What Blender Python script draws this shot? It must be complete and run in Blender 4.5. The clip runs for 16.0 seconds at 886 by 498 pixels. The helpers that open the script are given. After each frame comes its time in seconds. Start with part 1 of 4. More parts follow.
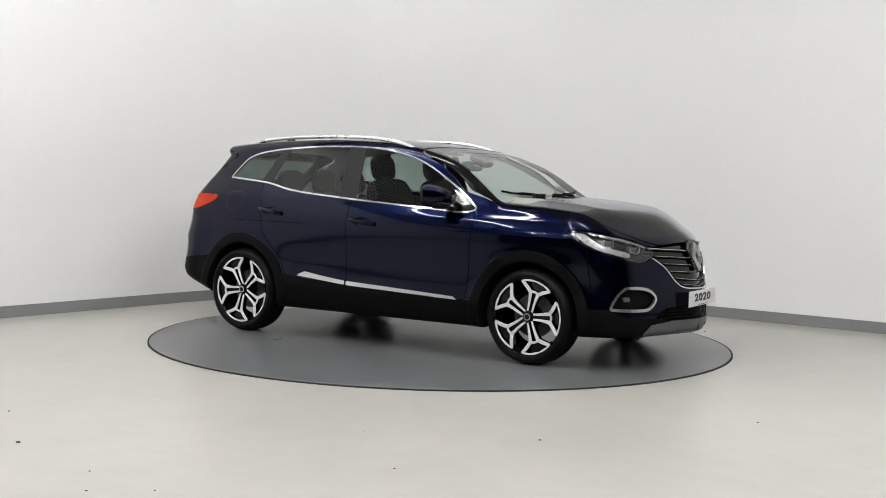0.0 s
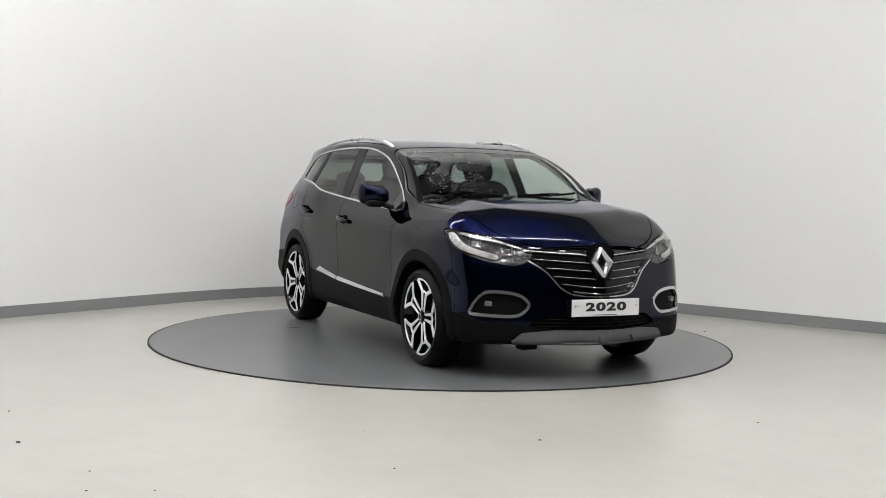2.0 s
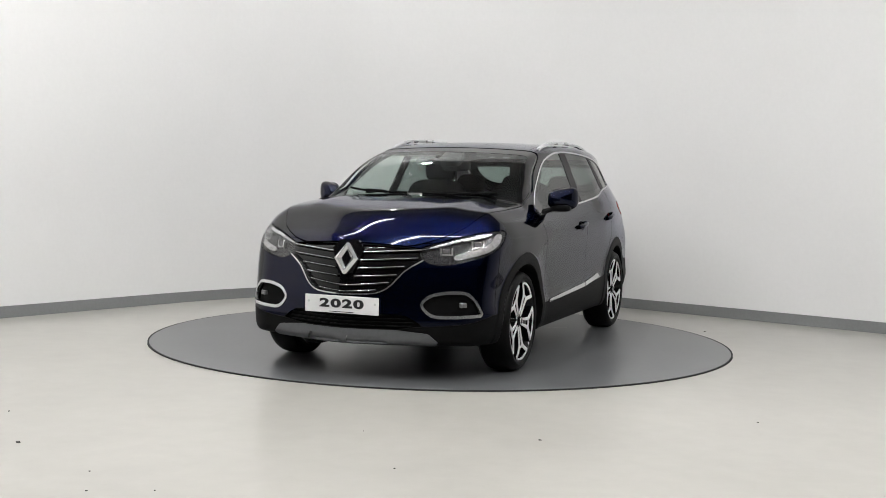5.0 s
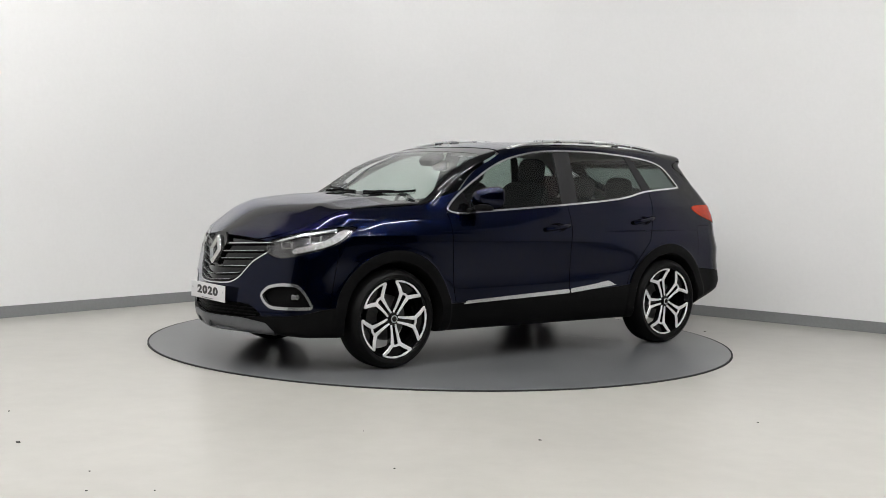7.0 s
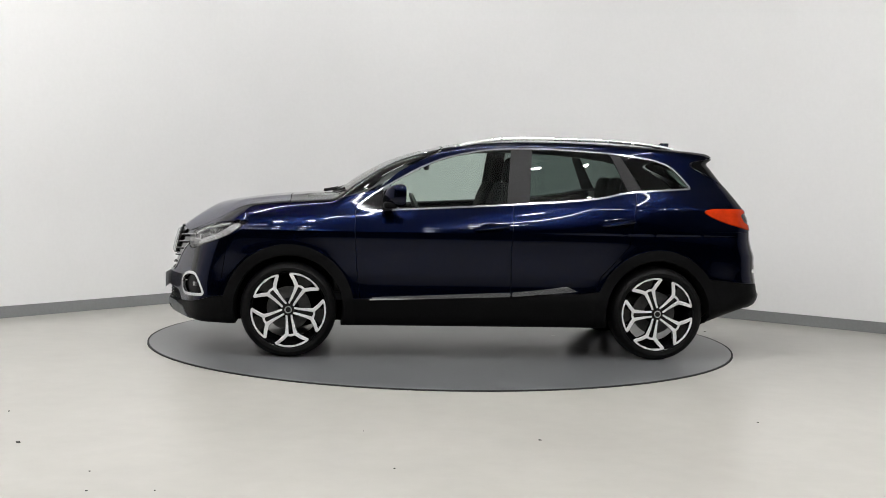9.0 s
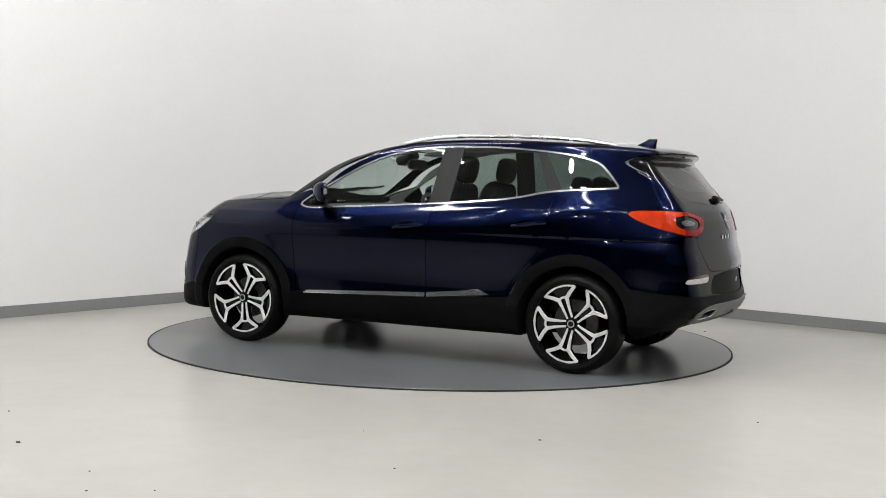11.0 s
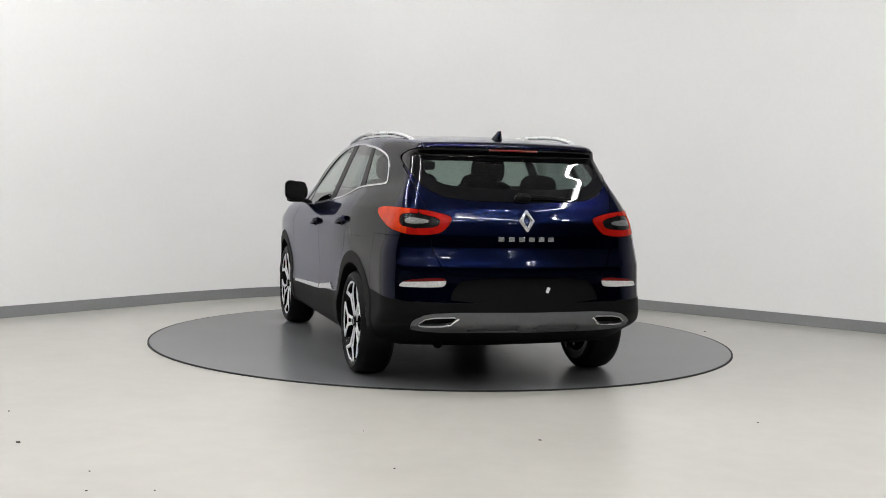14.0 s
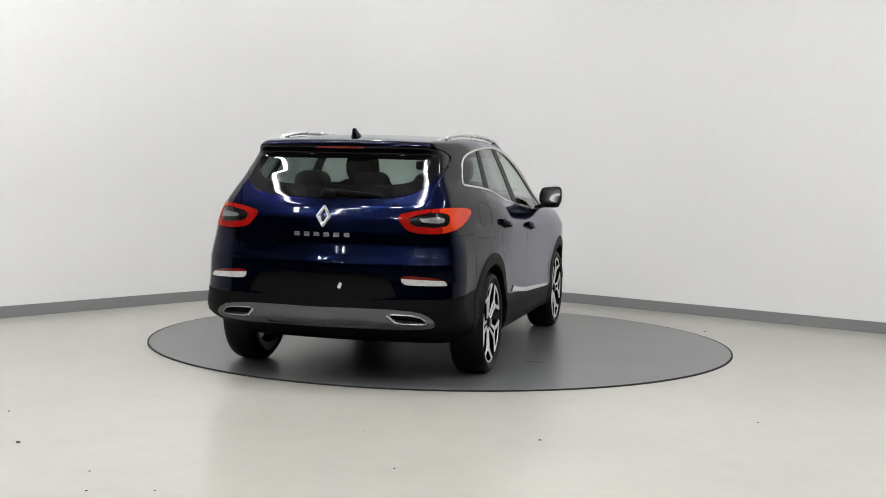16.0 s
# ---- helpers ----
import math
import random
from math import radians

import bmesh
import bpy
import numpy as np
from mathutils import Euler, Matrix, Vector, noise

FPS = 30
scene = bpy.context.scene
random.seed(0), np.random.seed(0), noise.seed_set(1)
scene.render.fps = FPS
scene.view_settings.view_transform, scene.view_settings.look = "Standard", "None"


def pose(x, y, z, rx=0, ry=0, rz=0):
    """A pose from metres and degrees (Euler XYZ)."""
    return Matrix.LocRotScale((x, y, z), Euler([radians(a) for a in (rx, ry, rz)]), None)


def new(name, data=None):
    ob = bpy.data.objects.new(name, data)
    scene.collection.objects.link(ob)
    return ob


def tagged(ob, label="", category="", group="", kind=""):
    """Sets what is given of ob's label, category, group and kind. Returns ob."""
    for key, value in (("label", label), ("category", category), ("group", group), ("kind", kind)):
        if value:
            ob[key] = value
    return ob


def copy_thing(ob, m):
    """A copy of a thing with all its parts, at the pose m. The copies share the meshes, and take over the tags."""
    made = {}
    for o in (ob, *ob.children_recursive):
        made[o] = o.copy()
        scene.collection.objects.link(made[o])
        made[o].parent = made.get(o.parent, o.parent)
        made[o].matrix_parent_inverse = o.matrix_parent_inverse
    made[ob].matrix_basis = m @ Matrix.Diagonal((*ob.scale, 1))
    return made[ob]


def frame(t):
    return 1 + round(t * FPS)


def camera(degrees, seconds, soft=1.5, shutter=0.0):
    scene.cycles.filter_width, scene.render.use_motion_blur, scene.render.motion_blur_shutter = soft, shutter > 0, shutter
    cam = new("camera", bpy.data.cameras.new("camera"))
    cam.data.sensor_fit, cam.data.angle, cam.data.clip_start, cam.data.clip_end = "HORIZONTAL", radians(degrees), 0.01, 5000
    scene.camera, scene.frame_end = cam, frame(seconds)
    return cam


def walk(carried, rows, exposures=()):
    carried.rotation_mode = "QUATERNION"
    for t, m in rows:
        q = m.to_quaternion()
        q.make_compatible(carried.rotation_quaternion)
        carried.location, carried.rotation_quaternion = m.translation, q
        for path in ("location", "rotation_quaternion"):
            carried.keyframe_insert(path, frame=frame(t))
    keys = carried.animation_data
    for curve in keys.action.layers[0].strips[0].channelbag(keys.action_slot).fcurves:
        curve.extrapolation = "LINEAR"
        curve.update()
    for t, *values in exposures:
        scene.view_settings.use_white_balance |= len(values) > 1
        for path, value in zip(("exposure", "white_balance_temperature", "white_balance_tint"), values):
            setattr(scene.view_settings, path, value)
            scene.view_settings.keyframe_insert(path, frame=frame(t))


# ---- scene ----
TURN0, TURN = -32.43, -15.736          # the turntable's angle at the start and its turn per second, degrees
CAR_X, CAR_Y = 1.178, 0.152            # the front axle's middle, from the turntable's axis
DISC_R = 2.262

cam = camera(41.2, 16.0, soft=0.9)
EYE = pose(0, -9.365, 1.3065, 90 - 3.622, 0, -0.024) @ pose(0, 0, 0, 0, 0, 1.37)
walk(cam, [(0.0, EYE), (16.0, EYE)], exposures=[(0.0, 0.0), (16.0, 0.0)])

# ---- world and light ----
world = bpy.data.worlds.new("world")
scene.world = world
world.use_nodes = True
world.node_tree.nodes["Background"].inputs[0].default_value = (0.5, 0.55, 0.6, 1)
world.node_tree.nodes["Background"].inputs[1].default_value = 0.02

LAMP_POWER = 134.0       # glow of the ceiling battens
SPOT_POWER = 350.0       # glow of the small ceiling spots

# ---- materials ----
def mat(name, colour, rough=0.5, metal=0.0, coat=0.0, spec=0.5, grain=0.0, grain_scale=40.0, spread=0.0, spread_scale=2.0,
        bump=0.0, bump_scale=200.0, rough_spread=0.0, coat_rough=0.03, glow=0.0, edge=None):
    """A surface with colour variation at two scales, uneven gloss and fine relief, all at real size."""
    m = bpy.data.materials.new(name)
    m.use_nodes = True
    nt = m.node_tree
    b = nt.nodes["Principled BSDF"]
    b.inputs["Roughness"].default_value = rough
    b.inputs["Metallic"].default_value = metal
    b.inputs["Coat Weight"].default_value = coat
    b.inputs["Coat Roughness"].default_value = coat_rough
    b.inputs["Specular IOR Level"].default_value = spec
    b.inputs["Base Color"].default_value = (*colour, 1)
    if glow:
        b.inputs["Emission Color"].default_value = (*colour, 1)
        b.inputs["Emission Strength"].default_value = glow
    geo = nt.nodes.new("ShaderNodeTexCoord").outputs["Object"]

    def noise_at(scale, detail=4.0):
        n = nt.nodes.new("ShaderNodeTexNoise")
        n.inputs["Scale"].default_value, n.inputs["Detail"].default_value = scale, detail
        nt.links.new(geo, n.inputs["Vector"])
        return n.outputs["Fac"]

    def mapped(fac, low, high):
        r = nt.nodes.new("ShaderNodeMapRange")
        r.inputs["From Min"].default_value, r.inputs["From Max"].default_value = 0.3, 0.7
        r.inputs["To Min"].default_value, r.inputs["To Max"].default_value = low, high
        nt.links.new(fac, r.inputs["Value"])
        return r.outputs["Result"]

    if grain or spread:
        a = mapped(noise_at(grain_scale), 1 - grain, 1 + grain)
        c = mapped(noise_at(spread_scale), 1 - spread, 1 + spread)
        mul = nt.nodes.new("ShaderNodeMath")
        mul.operation = "MULTIPLY"
        nt.links.new(a, mul.inputs[0]), nt.links.new(c, mul.inputs[1])
        vm = nt.nodes.new("ShaderNodeVectorMath")
        vm.operation = "SCALE"
        vm.inputs[0].default_value = colour
        nt.links.new(mul.outputs[0], vm.inputs["Scale"])
        nt.links.new(vm.outputs[0], b.inputs["Base Color"])
    if edge:
        b.inputs["Specular Tint"].default_value = (*edge, 1)
    b.inputs["Coat IOR"].default_value = 1.33
    if rough_spread:
        nt.links.new(mapped(noise_at(spread_scale * 2.3), max(rough - rough_spread, 0.02), rough + rough_spread), b.inputs["Roughness"])
    if bump:
        bp = nt.nodes.new("ShaderNodeBump")
        bp.inputs["Strength"].default_value, bp.inputs["Distance"].default_value = 0.5, bump
        nt.links.new(noise_at(bump_scale), bp.inputs["Height"])
        nt.links.new(bp.outputs["Normal"], b.inputs["Normal"])
    return m


def glass(name, tint, gloss_rough=0.0):
    """Thin pane: clear straight through with a tint, and a mirror by Fresnel."""
    m = bpy.data.materials.new(name)
    m.use_nodes = True
    nt = m.node_tree
    nt.nodes.remove(nt.nodes["Principled BSDF"])
    out = nt.nodes["Material Output"]
    tr, gl, mx, fr = (nt.nodes.new(k) for k in ("ShaderNodeBsdfTransparent", "ShaderNodeBsdfGlossy", "ShaderNodeMixShader", "ShaderNodeLayerWeight"))
    tr.inputs["Color"].default_value = (*tint, 1)
    gl.inputs["Roughness"].default_value = gloss_rough
    fr.inputs["Blend"].default_value = 0.5
    pw, ad = (nt.nodes.new("ShaderNodeMath") for _ in range(2))
    pw.operation, ad.operation = "POWER", "MULTIPLY_ADD"
    pw.inputs[1].default_value = 5.0
    ad.inputs[1].default_value, ad.inputs[2].default_value = 0.94, 0.06
    nt.links.new(fr.outputs["Facing"], pw.inputs[0])
    nt.links.new(pw.outputs[0], ad.inputs[0])
    nt.links.new(ad.outputs[0], mx.inputs[0])
    nt.links.new(tr.outputs[0], mx.inputs[1]), nt.links.new(gl.outputs[0], mx.inputs[2])
    nt.links.new(mx.outputs[0], out.inputs["Surface"])
    return m


PAINT = mat("blue_metallic_paint", (0.0012, 0.0034, 0.0185), 0.25, 1.0, coat=0.9, edge=(0.05, 0.11, 0.36), grain=0.25, grain_scale=900, spread=0.05, spread_scale=3, coat_rough=0.05)
BLACK = mat("black_plastic", (0.003, 0.003, 0.0033), 0.5, spec=0.07, grain=0.2, grain_scale=60, spread=0.15, spread_scale=4, bump=0.0004, bump_scale=900)
GLOSS = mat("gloss_black", (0.003, 0.003, 0.0034), 0.1, spec=0.3, coat=0.2, spread=0.1)
LINER = mat("wheel_well_felt", (0.003, 0.003, 0.003), 0.95, spec=0.1, grain=0.3, spread=0.2, bump=0.001)
CHROME = mat("chrome", (0.66, 0.67, 0.68), 0.13, 0.9, spread=0.04, rough_spread=0.03)
SATIN = mat("satin_silver", (0.55, 0.56, 0.57), 0.3, 1.0, spread=0.05, rough_spread=0.05)
SKID = mat("silver_grey_plastic", (0.105, 0.109, 0.116), 0.38, 0.4, grain=0.06, spread=0.1, rough_spread=0.06)
ALLOY = mat("machined_alloy", (0.84, 0.84, 0.85), 0.3, 0.3, grain=0.05, grain_scale=120, spread=0.05, rough_spread=0.05)
RUBBER = mat("tyre_rubber", (0.004, 0.004, 0.0042), 0.45, spec=0.12, grain=0.25, grain_scale=70, spread=0.2, spread_scale=6, bump=0.0006, bump_scale=500)
FABRIC = mat("dark_seat_fabric", (0.010, 0.010, 0.011), 0.9, spec=0.1, grain=0.15, grain_scale=90, spread=0.1)
LINING = mat("grey_headlining", (0.33, 0.33, 0.32), 0.95, grain=0.06, grain_scale=300, spread=0.05)
TRIM = mat("dark_cabin_plastic", (0.02, 0.02, 0.022), 0.55, grain=0.15, spread=0.1, bump=0.0005, bump_scale=800)
GLASS = glass("clear_tinted_glass", (0.74, 0.82, 0.78))
SCREEN = glass("windscreen_glass", (0.78, 0.85, 0.82))
PRIVACY = glass("dark_tinted_glass", (0.31, 0.37, 0.35))
LENS = glass("clear_lens", (0.96, 0.96, 0.955))
FRIT = mat("black_glass_edge", (0.003, 0.003, 0.0034), 0.012, spec=0.25, spread=0.05)
RED = mat("red_lens", (0.23, 0.005, 0.003), 0.12, spec=0.12, coat=0.2, grain=0.06, grain_scale=70, spread=0.2, spread_scale=14)
DARK_RED = mat("dark_red_lens", (0.10, 0.004, 0.004), 0.15, coat=1.0, spread=0.1, spread_scale=20)
ORANGE = mat("orange_lens", (0.45, 0.030, 0.005), 0.12, spec=0.12, coat=0.2, grain=0.05, grain_scale=60, spread=0.2, spread_scale=12)
WHITE_LENS = mat("clear_lamp_lens", (0.48, 0.48, 0.475), 0.25, 0.0, coat=1.0, grain=0.2, grain_scale=80)
GUIDE = mat("frosted_light_guide", (0.36, 0.36, 0.37), 0.2, 0.2, coat=1.0, grain=0.3, grain_scale=55, spread=0.25, spread_scale=18)
PLATE = mat("white_plate", (0.72, 0.72, 0.73), 0.35, grain=0.02, spread=0.03)
INK = mat("black_ink", (0.01, 0.01, 0.012), 0.4, spread=0.1)
WALL = mat("white_wall_paint", (0.80, 0.80, 0.80), 0.55, grain=0.01, grain_scale=30, spread=0.02, spread_scale=0.6, bump=0.0006, bump_scale=120)
DARK = mat("dark_hall_wall", (0.03, 0.03, 0.033), 0.8, grain=0.1, spread=0.15, spread_scale=0.5)
CEIL = mat("dark_ceiling_paint", (0.30, 0.30, 0.31), 0.8, grain=0.1, spread=0.1)
SKIRT = mat("grey_skirting_vinyl", (0.21, 0.215, 0.22), 0.5, grain=0.04, spread=0.05, spread_scale=1.0)
FLOOR = mat("cream_floor_paint", (0.398, 0.388, 0.358), 0.29, grain=0.035, grain_scale=7, spread=0.055, spread_scale=0.9, bump=0.0004, bump_scale=60)
DISC = mat("grey_turntable_paint", (0.106, 0.110, 0.114), 0.28, spec=0.4, grain=0.05, grain_scale=25, spread=0.08, spread_scale=1.3)
PILLAR = mat("satin_dark_grey_film", (0.021, 0.021, 0.022), 0.5, spec=0.15, grain=0.1, grain_scale=80, spread=0.06)
GAP = mat("dark_gap", (0.01, 0.01, 0.01), 0.8, spread=0.1)
LAMP = mat("lit_batten", (1.0, 0.99, 0.975), 0.5, glow=LAMP_POWER)
SPOT = mat("lit_spot", (1.0, 0.99, 0.975), 0.5, glow=SPOT_POWER)
HOUSING = mat("white_metal_housing", (0.6, 0.6, 0.6), 0.5, spread=0.05)


# ---- mesh tools ----
def link_mesh(name, me, material, parent=None, label=""):
    ob = new(name, me)
    if material:
        me.materials.append(material)
    if parent:
        ob.parent = parent
    return tagged(ob, label=label)


def part(name, bm, material, parent=None, label="", smooth=False):
    me = bpy.data.meshes.new(name)
    bm.normal_update()
    bm.to_mesh(me)
    bm.free()
    if smooth:
        me.shade_smooth()
        me.set_sharp_from_angle(angle=radians(35))
    return link_mesh(name, me, material, parent, label)


def thing(name, label, category, m=None, group="", kind=""):
    ob = new(name)
    ob.empty_display_size = 0.2
    if m:
        ob.matrix_world = m
    return tagged(ob, label=label, category=category, group=group, kind=kind)


def box(sx, sy, sz, at=(0, 0, 0), bevel=0.0, segments=2, m=None):
    bm = bmesh.new()
    bmesh.ops.create_cube(bm, size=1.0, matrix=Matrix.Translation(at) @ (m or Matrix()) @ Matrix.Diagonal((sx, sy, sz, 1)))
    if bevel:
        bmesh.ops.bevel(bm, geom=list(bm.edges), offset=bevel, segments=segments, affect="EDGES", profile=0.5)
    return bm


def slab(outline, z0, z1):
    """A solid between two heights over a plan outline."""
    bm = bmesh.new()
    low = [bm.verts.new((x, y, z0)) for x, y in outline]
    top = [bm.verts.new((x, y, z1)) for x, y in outline]
    bm.faces.new(low[::-1]), bm.faces.new(top)
    n = len(outline)
    for i in range(n):
        bm.faces.new((low[i], low[(i + 1) % n], top[(i + 1) % n], top[i]))
    return bm


def spin(profile, axis="Y", steps=64, closed=False):
    """A solid of revolution about y from (radius, y) pairs."""
    bm = bmesh.new()
    rings = []
    for r, h in profile:
        rings.append([bm.verts.new((r * math.cos(a), h, r * math.sin(a))) for a in np.linspace(0, 2 * math.pi, steps, endpoint=False)])
    pairs = list(zip(rings, rings[1:])) + ([(rings[-1], rings[0])] if closed else [])
    for a, b in pairs:
        for i in range(steps):
            j = (i + 1) % steps
            bm.faces.new((a[i], a[j], b[j], b[i]))
    bmesh.ops.recalc_face_normals(bm, faces=bm.faces)
    return bm


def tube(points, radius, sides=8, squash=1.0, closed=False):
    """A round bar along a line; squash flattens it in height."""
    bm = bmesh.new()
    pts = [Vector(p) for p in points]
    n = len(pts)
    rings = []
    for i, p in enumerate(pts):
        d = (pts[(i + 1) % n] - pts[i - 1]) if closed else (pts[min(i + 1, n - 1)] - pts[max(i - 1, 0)])
        d.normalize()
        side = d.cross(Vector((0, 0, 1)))
        side = side.normalized() if side.length > 1e-4 else Vector((1, 0, 0))
        up = side.cross(d)
        r = radius(i / (n - 1)) if callable(radius) else radius
        rings.append([bm.verts.new(p + side * (r * math.cos(a)) + up * (r * squash * math.sin(a))) for a in np.linspace(0, 2 * math.pi, sides, endpoint=False)])
    for a, b in list(zip(rings, rings[1:])) + ([(rings[-1], rings[0])] if closed else []):
        for k in range(sides):
            bm.faces.new((a[k], a[(k + 1) % sides], b[(k + 1) % sides], b[k]))
    if not closed:
        bm.faces.new(rings[0]), bm.faces.new(rings[-1][::-1])
    bmesh.ops.recalc_face_normals(bm, faces=bm.faces)
    return bm


def rounded(pts, times=2, closed=True):
    """Corner cutting: an outline with soft corners."""
    p = np.array(pts, float)
    for _ in range(times):
        q = np.roll(p, -1, 0) if closed else None
        if closed:
            p = np.stack([p * 0.78 + q * 0.22, p * 0.22 + q * 0.78], 1).reshape(-1, p.shape[1])
        else:
            a, b = p[:-1], p[1:]
            mid = np.stack([a * 0.78 + b * 0.22, a * 0.22 + b * 0.78], 1).reshape(-1, p.shape[1])
            p = np.vstack([p[:1], mid[1:-1], p[-1:]])
    return p


# ---- the room ----
def wall_line():
    """The plan of the white wall: two straight runs joined by a wide bend."""
    a, corner, b = Vector((-9.2, -6.33)), Vector((-0.64, 4.604)), Vector((13.2, -6.33))
    d1, d2 = (a - corner).normalized(), (b - corner).normalized()
    p1, p2 = corner + d1 * 3.45, corner + d2 * 3.05
    line = [a] + [p1 * (1 - t) ** 2 + corner * (2 * t * (1 - t)) + p2 * t * t for t in np.linspace(0, 1, 41)] + [b]
    return [(v.x, v.y) for v in line]


def offset_line(line, d):
    out = []
    for i, p in enumerate(line):
        a, b = Vector(line[max(i - 1, 0)]), Vector(line[min(i + 1, len(line) - 1)])
        t = (b - a).normalized()
        out.append((p[0] - t.y * d, p[1] + t.x * d))
    return out


CEILING_Z = 5.0
ROOM = wall_line()
FLOOR_Z = -0.009     # the turntable stands this much proud of the floor


def room():
    outer = offset_line(ROOM, 0.2)
    wall = part("wall_back", slab(ROOM[::-1] + outer, -0.05, CEILING_Z), WALL, smooth=True)
    tagged(wall, "smooth white curved studio wall", "wall", kind="structure")
    front = offset_line(ROOM, -0.014)
    bm = slab(front[::-1] + offset_line(ROOM, -0.0005), FLOOR_Z + 0.0005, 0.093)
    skirt = part("baseboard", bm, SKIRT, smooth=True)
    tagged(skirt, "grey vinyl skirting along the white wall", "skirting", kind="structure")
    a, b = ROOM[0], ROOM[-1]
    dark = part("wall_front", slab([a, (a[0], -16.0), (b[0], -16.0), b, (b[0] + 0.2, b[1]), (b[0] + 0.2, -16.2), (a[0] - 0.2, -16.2), (a[0] - 0.2, a[1])][::-1], -0.05, CEILING_Z), DARK)
    tagged(dark, "dark wall of the hall behind the studio", "wall", kind="structure")
    ring = [((DISC_R + 0.014) * math.cos(t), (DISC_R + 0.014) * math.sin(t)) for t in np.linspace(0, 2 * math.pi, 129)[:-1]]
    bm = bmesh.new()
    far = [(14 * math.cos(t), -4 + 14 * math.sin(t)) for t in np.linspace(0, 2 * math.pi, 129)[:-1]]
    i1 = [bm.verts.new((x, y, FLOOR_Z)) for x, y in ring]
    i0 = [bm.verts.new((x, y, -0.06)) for x, y in ring]
    o1 = [bm.verts.new((x, y, FLOOR_Z)) for x, y in far]
    for i in range(128):
        j = (i + 1) % 128
        bm.faces.new((i1[i], o1[i], o1[j], i1[j])), bm.faces.new((i0[i], i1[i], i1[j], i0[j]))
    tagged(part("floor", bm, FLOOR), "glossy cream painted concrete floor", "floor", kind="structure")
    pit = part("floor_pit", slab([(2.5 * math.cos(t), 2.5 * math.sin(t)) for t in np.linspace(0, 2 * math.pi, 65)[:-1]], -0.2, -0.052), GAP)
    tagged(pit, "dark pit under the turntable", "floor", kind="structure")
    ceil = part("ceiling", box(26, 26, 0.2, (2, -4, CEILING_Z + 0.1)), CEIL)
    tagged(ceil, "dark painted hall ceiling", "ceiling", kind="structure")


def turntable():
    table = thing("turntable", "round grey painted turntable flush with the floor", "turntable")
    bm = spin([(0.0001, 0.0), (DISC_R - 0.004, 0.0), (DISC_R, -0.003), (DISC_R, -0.05), (0.0001, -0.05)], steps=128)
    bm.transform(Matrix.Rotation(radians(90), 4, "X"))
    part("deck", bm, DISC, table)
    # added dark ring: the shade in the gap round the deck, put into colour
    bm = spin([(DISC_R + 0.0005, -0.001), (DISC_R + 0.012, -0.001), (DISC_R + 0.012, -0.05), (DISC_R + 0.0005, -0.05)], steps=128, closed=True)
    bm.transform(Matrix.Rotation(radians(90), 4, "X"))
    part("gap_shade_ring", bm, GAP, table, "dark ring standing in for the shade in the gap")
    return table


def ceiling_lights():
    base = thing("ceiling_light", "long white LED batten lit on the ceiling", "ceiling light", group="ceiling battens")
    part("housing", box(2.4, 0.12, 0.07, (0, 0, -0.036), 0.01), HOUSING, base)
    part("diffuser", box(2.36, 0.04, 0.03, (0, 0, -0.086), 0.008), LAMP, base, "glowing white diffuser")
    spots = [(x, y, r) for x, y, r in BATTENS]
    base.matrix_basis = pose(spots[0][0], spots[0][1], CEILING_Z, 0, 0, spots[0][2])
    for x, y, r in spots[1:]:
        copy_thing(base, pose(x, y, CEILING_Z, 0, 0, r))
    small = thing("ceiling_spot", "small round LED spot lit on the ceiling", "ceiling light", group="ceiling spots")
    bm = spin([(0.0001, 0), (0.095, 0), (0.1, -0.12), (0.085, -0.14), (0.08, -0.13)], steps=20)
    bm.transform(Matrix.Rotation(radians(90), 4, "X"))
    part("can", bm, HOUSING, small, smooth=True)
    bm = spin([(0.0001, -0.131), (0.079, -0.129)], steps=20)
    bm.transform(Matrix.Rotation(radians(90), 4, "X"))
    part("glowing_lens", bm, SPOT, small, "bright white lens")
    small.matrix_basis = pose(*SPOTS[0], CEILING_Z)
    for x, y in SPOTS[1:]:
        copy_thing(small, pose(x, y, CEILING_Z))


BATTENS = [(-3.0, -5.0, 8), (2.4, -5.4, 0), (-0.5, -2.6, 78), (3.2, -2.4, 90), (-3.4, -1.4, 90), (0.9, -1.4, 0), (-1.9, -0.3, 0)]
SPOTS = [(x + d, y) for y in (-9.5, -6.6, -4.0) for x in (-4.5, -1.5, 1.5, 4.5) for d in (0.0, 0.5)] + [(-0.85, 2.9)]

# ---- the car's form ----
def curve(knots, soft=0.06):
    """A smooth line through (place, value) pairs, as a function."""
    k = np.array(sorted(knots), float)
    lo, hi = k[0, 0] - 1.0, k[-1, 0] + 1.0
    xs = np.linspace(lo, hi, 1200)
    s0 = (k[1, 1] - k[0, 1]) / (k[1, 0] - k[0, 0])
    s1 = (k[-1, 1] - k[-2, 1]) / (k[-1, 0] - k[-2, 0])
    ys = np.interp(xs, k[:, 0], k[:, 1])
    ys = np.where(xs < k[0, 0], k[0, 1] + s0 * (xs - k[0, 0]), ys)
    ys = np.where(xs > k[-1, 0], k[-1, 1] + s1 * (xs - k[-1, 0]), ys)
    w = max(int(soft / (xs[1] - xs[0])), 1)
    ker = np.exp(-0.5 * (np.arange(-3 * w, 3 * w + 1) / w) ** 2)
    ker /= ker.sum()
    pad = np.pad(ys, 3 * w, mode="reflect", reflect_type="odd")
    ys = np.convolve(pad, ker, "valid")
    return lambda v: np.interp(v, xs, ys)


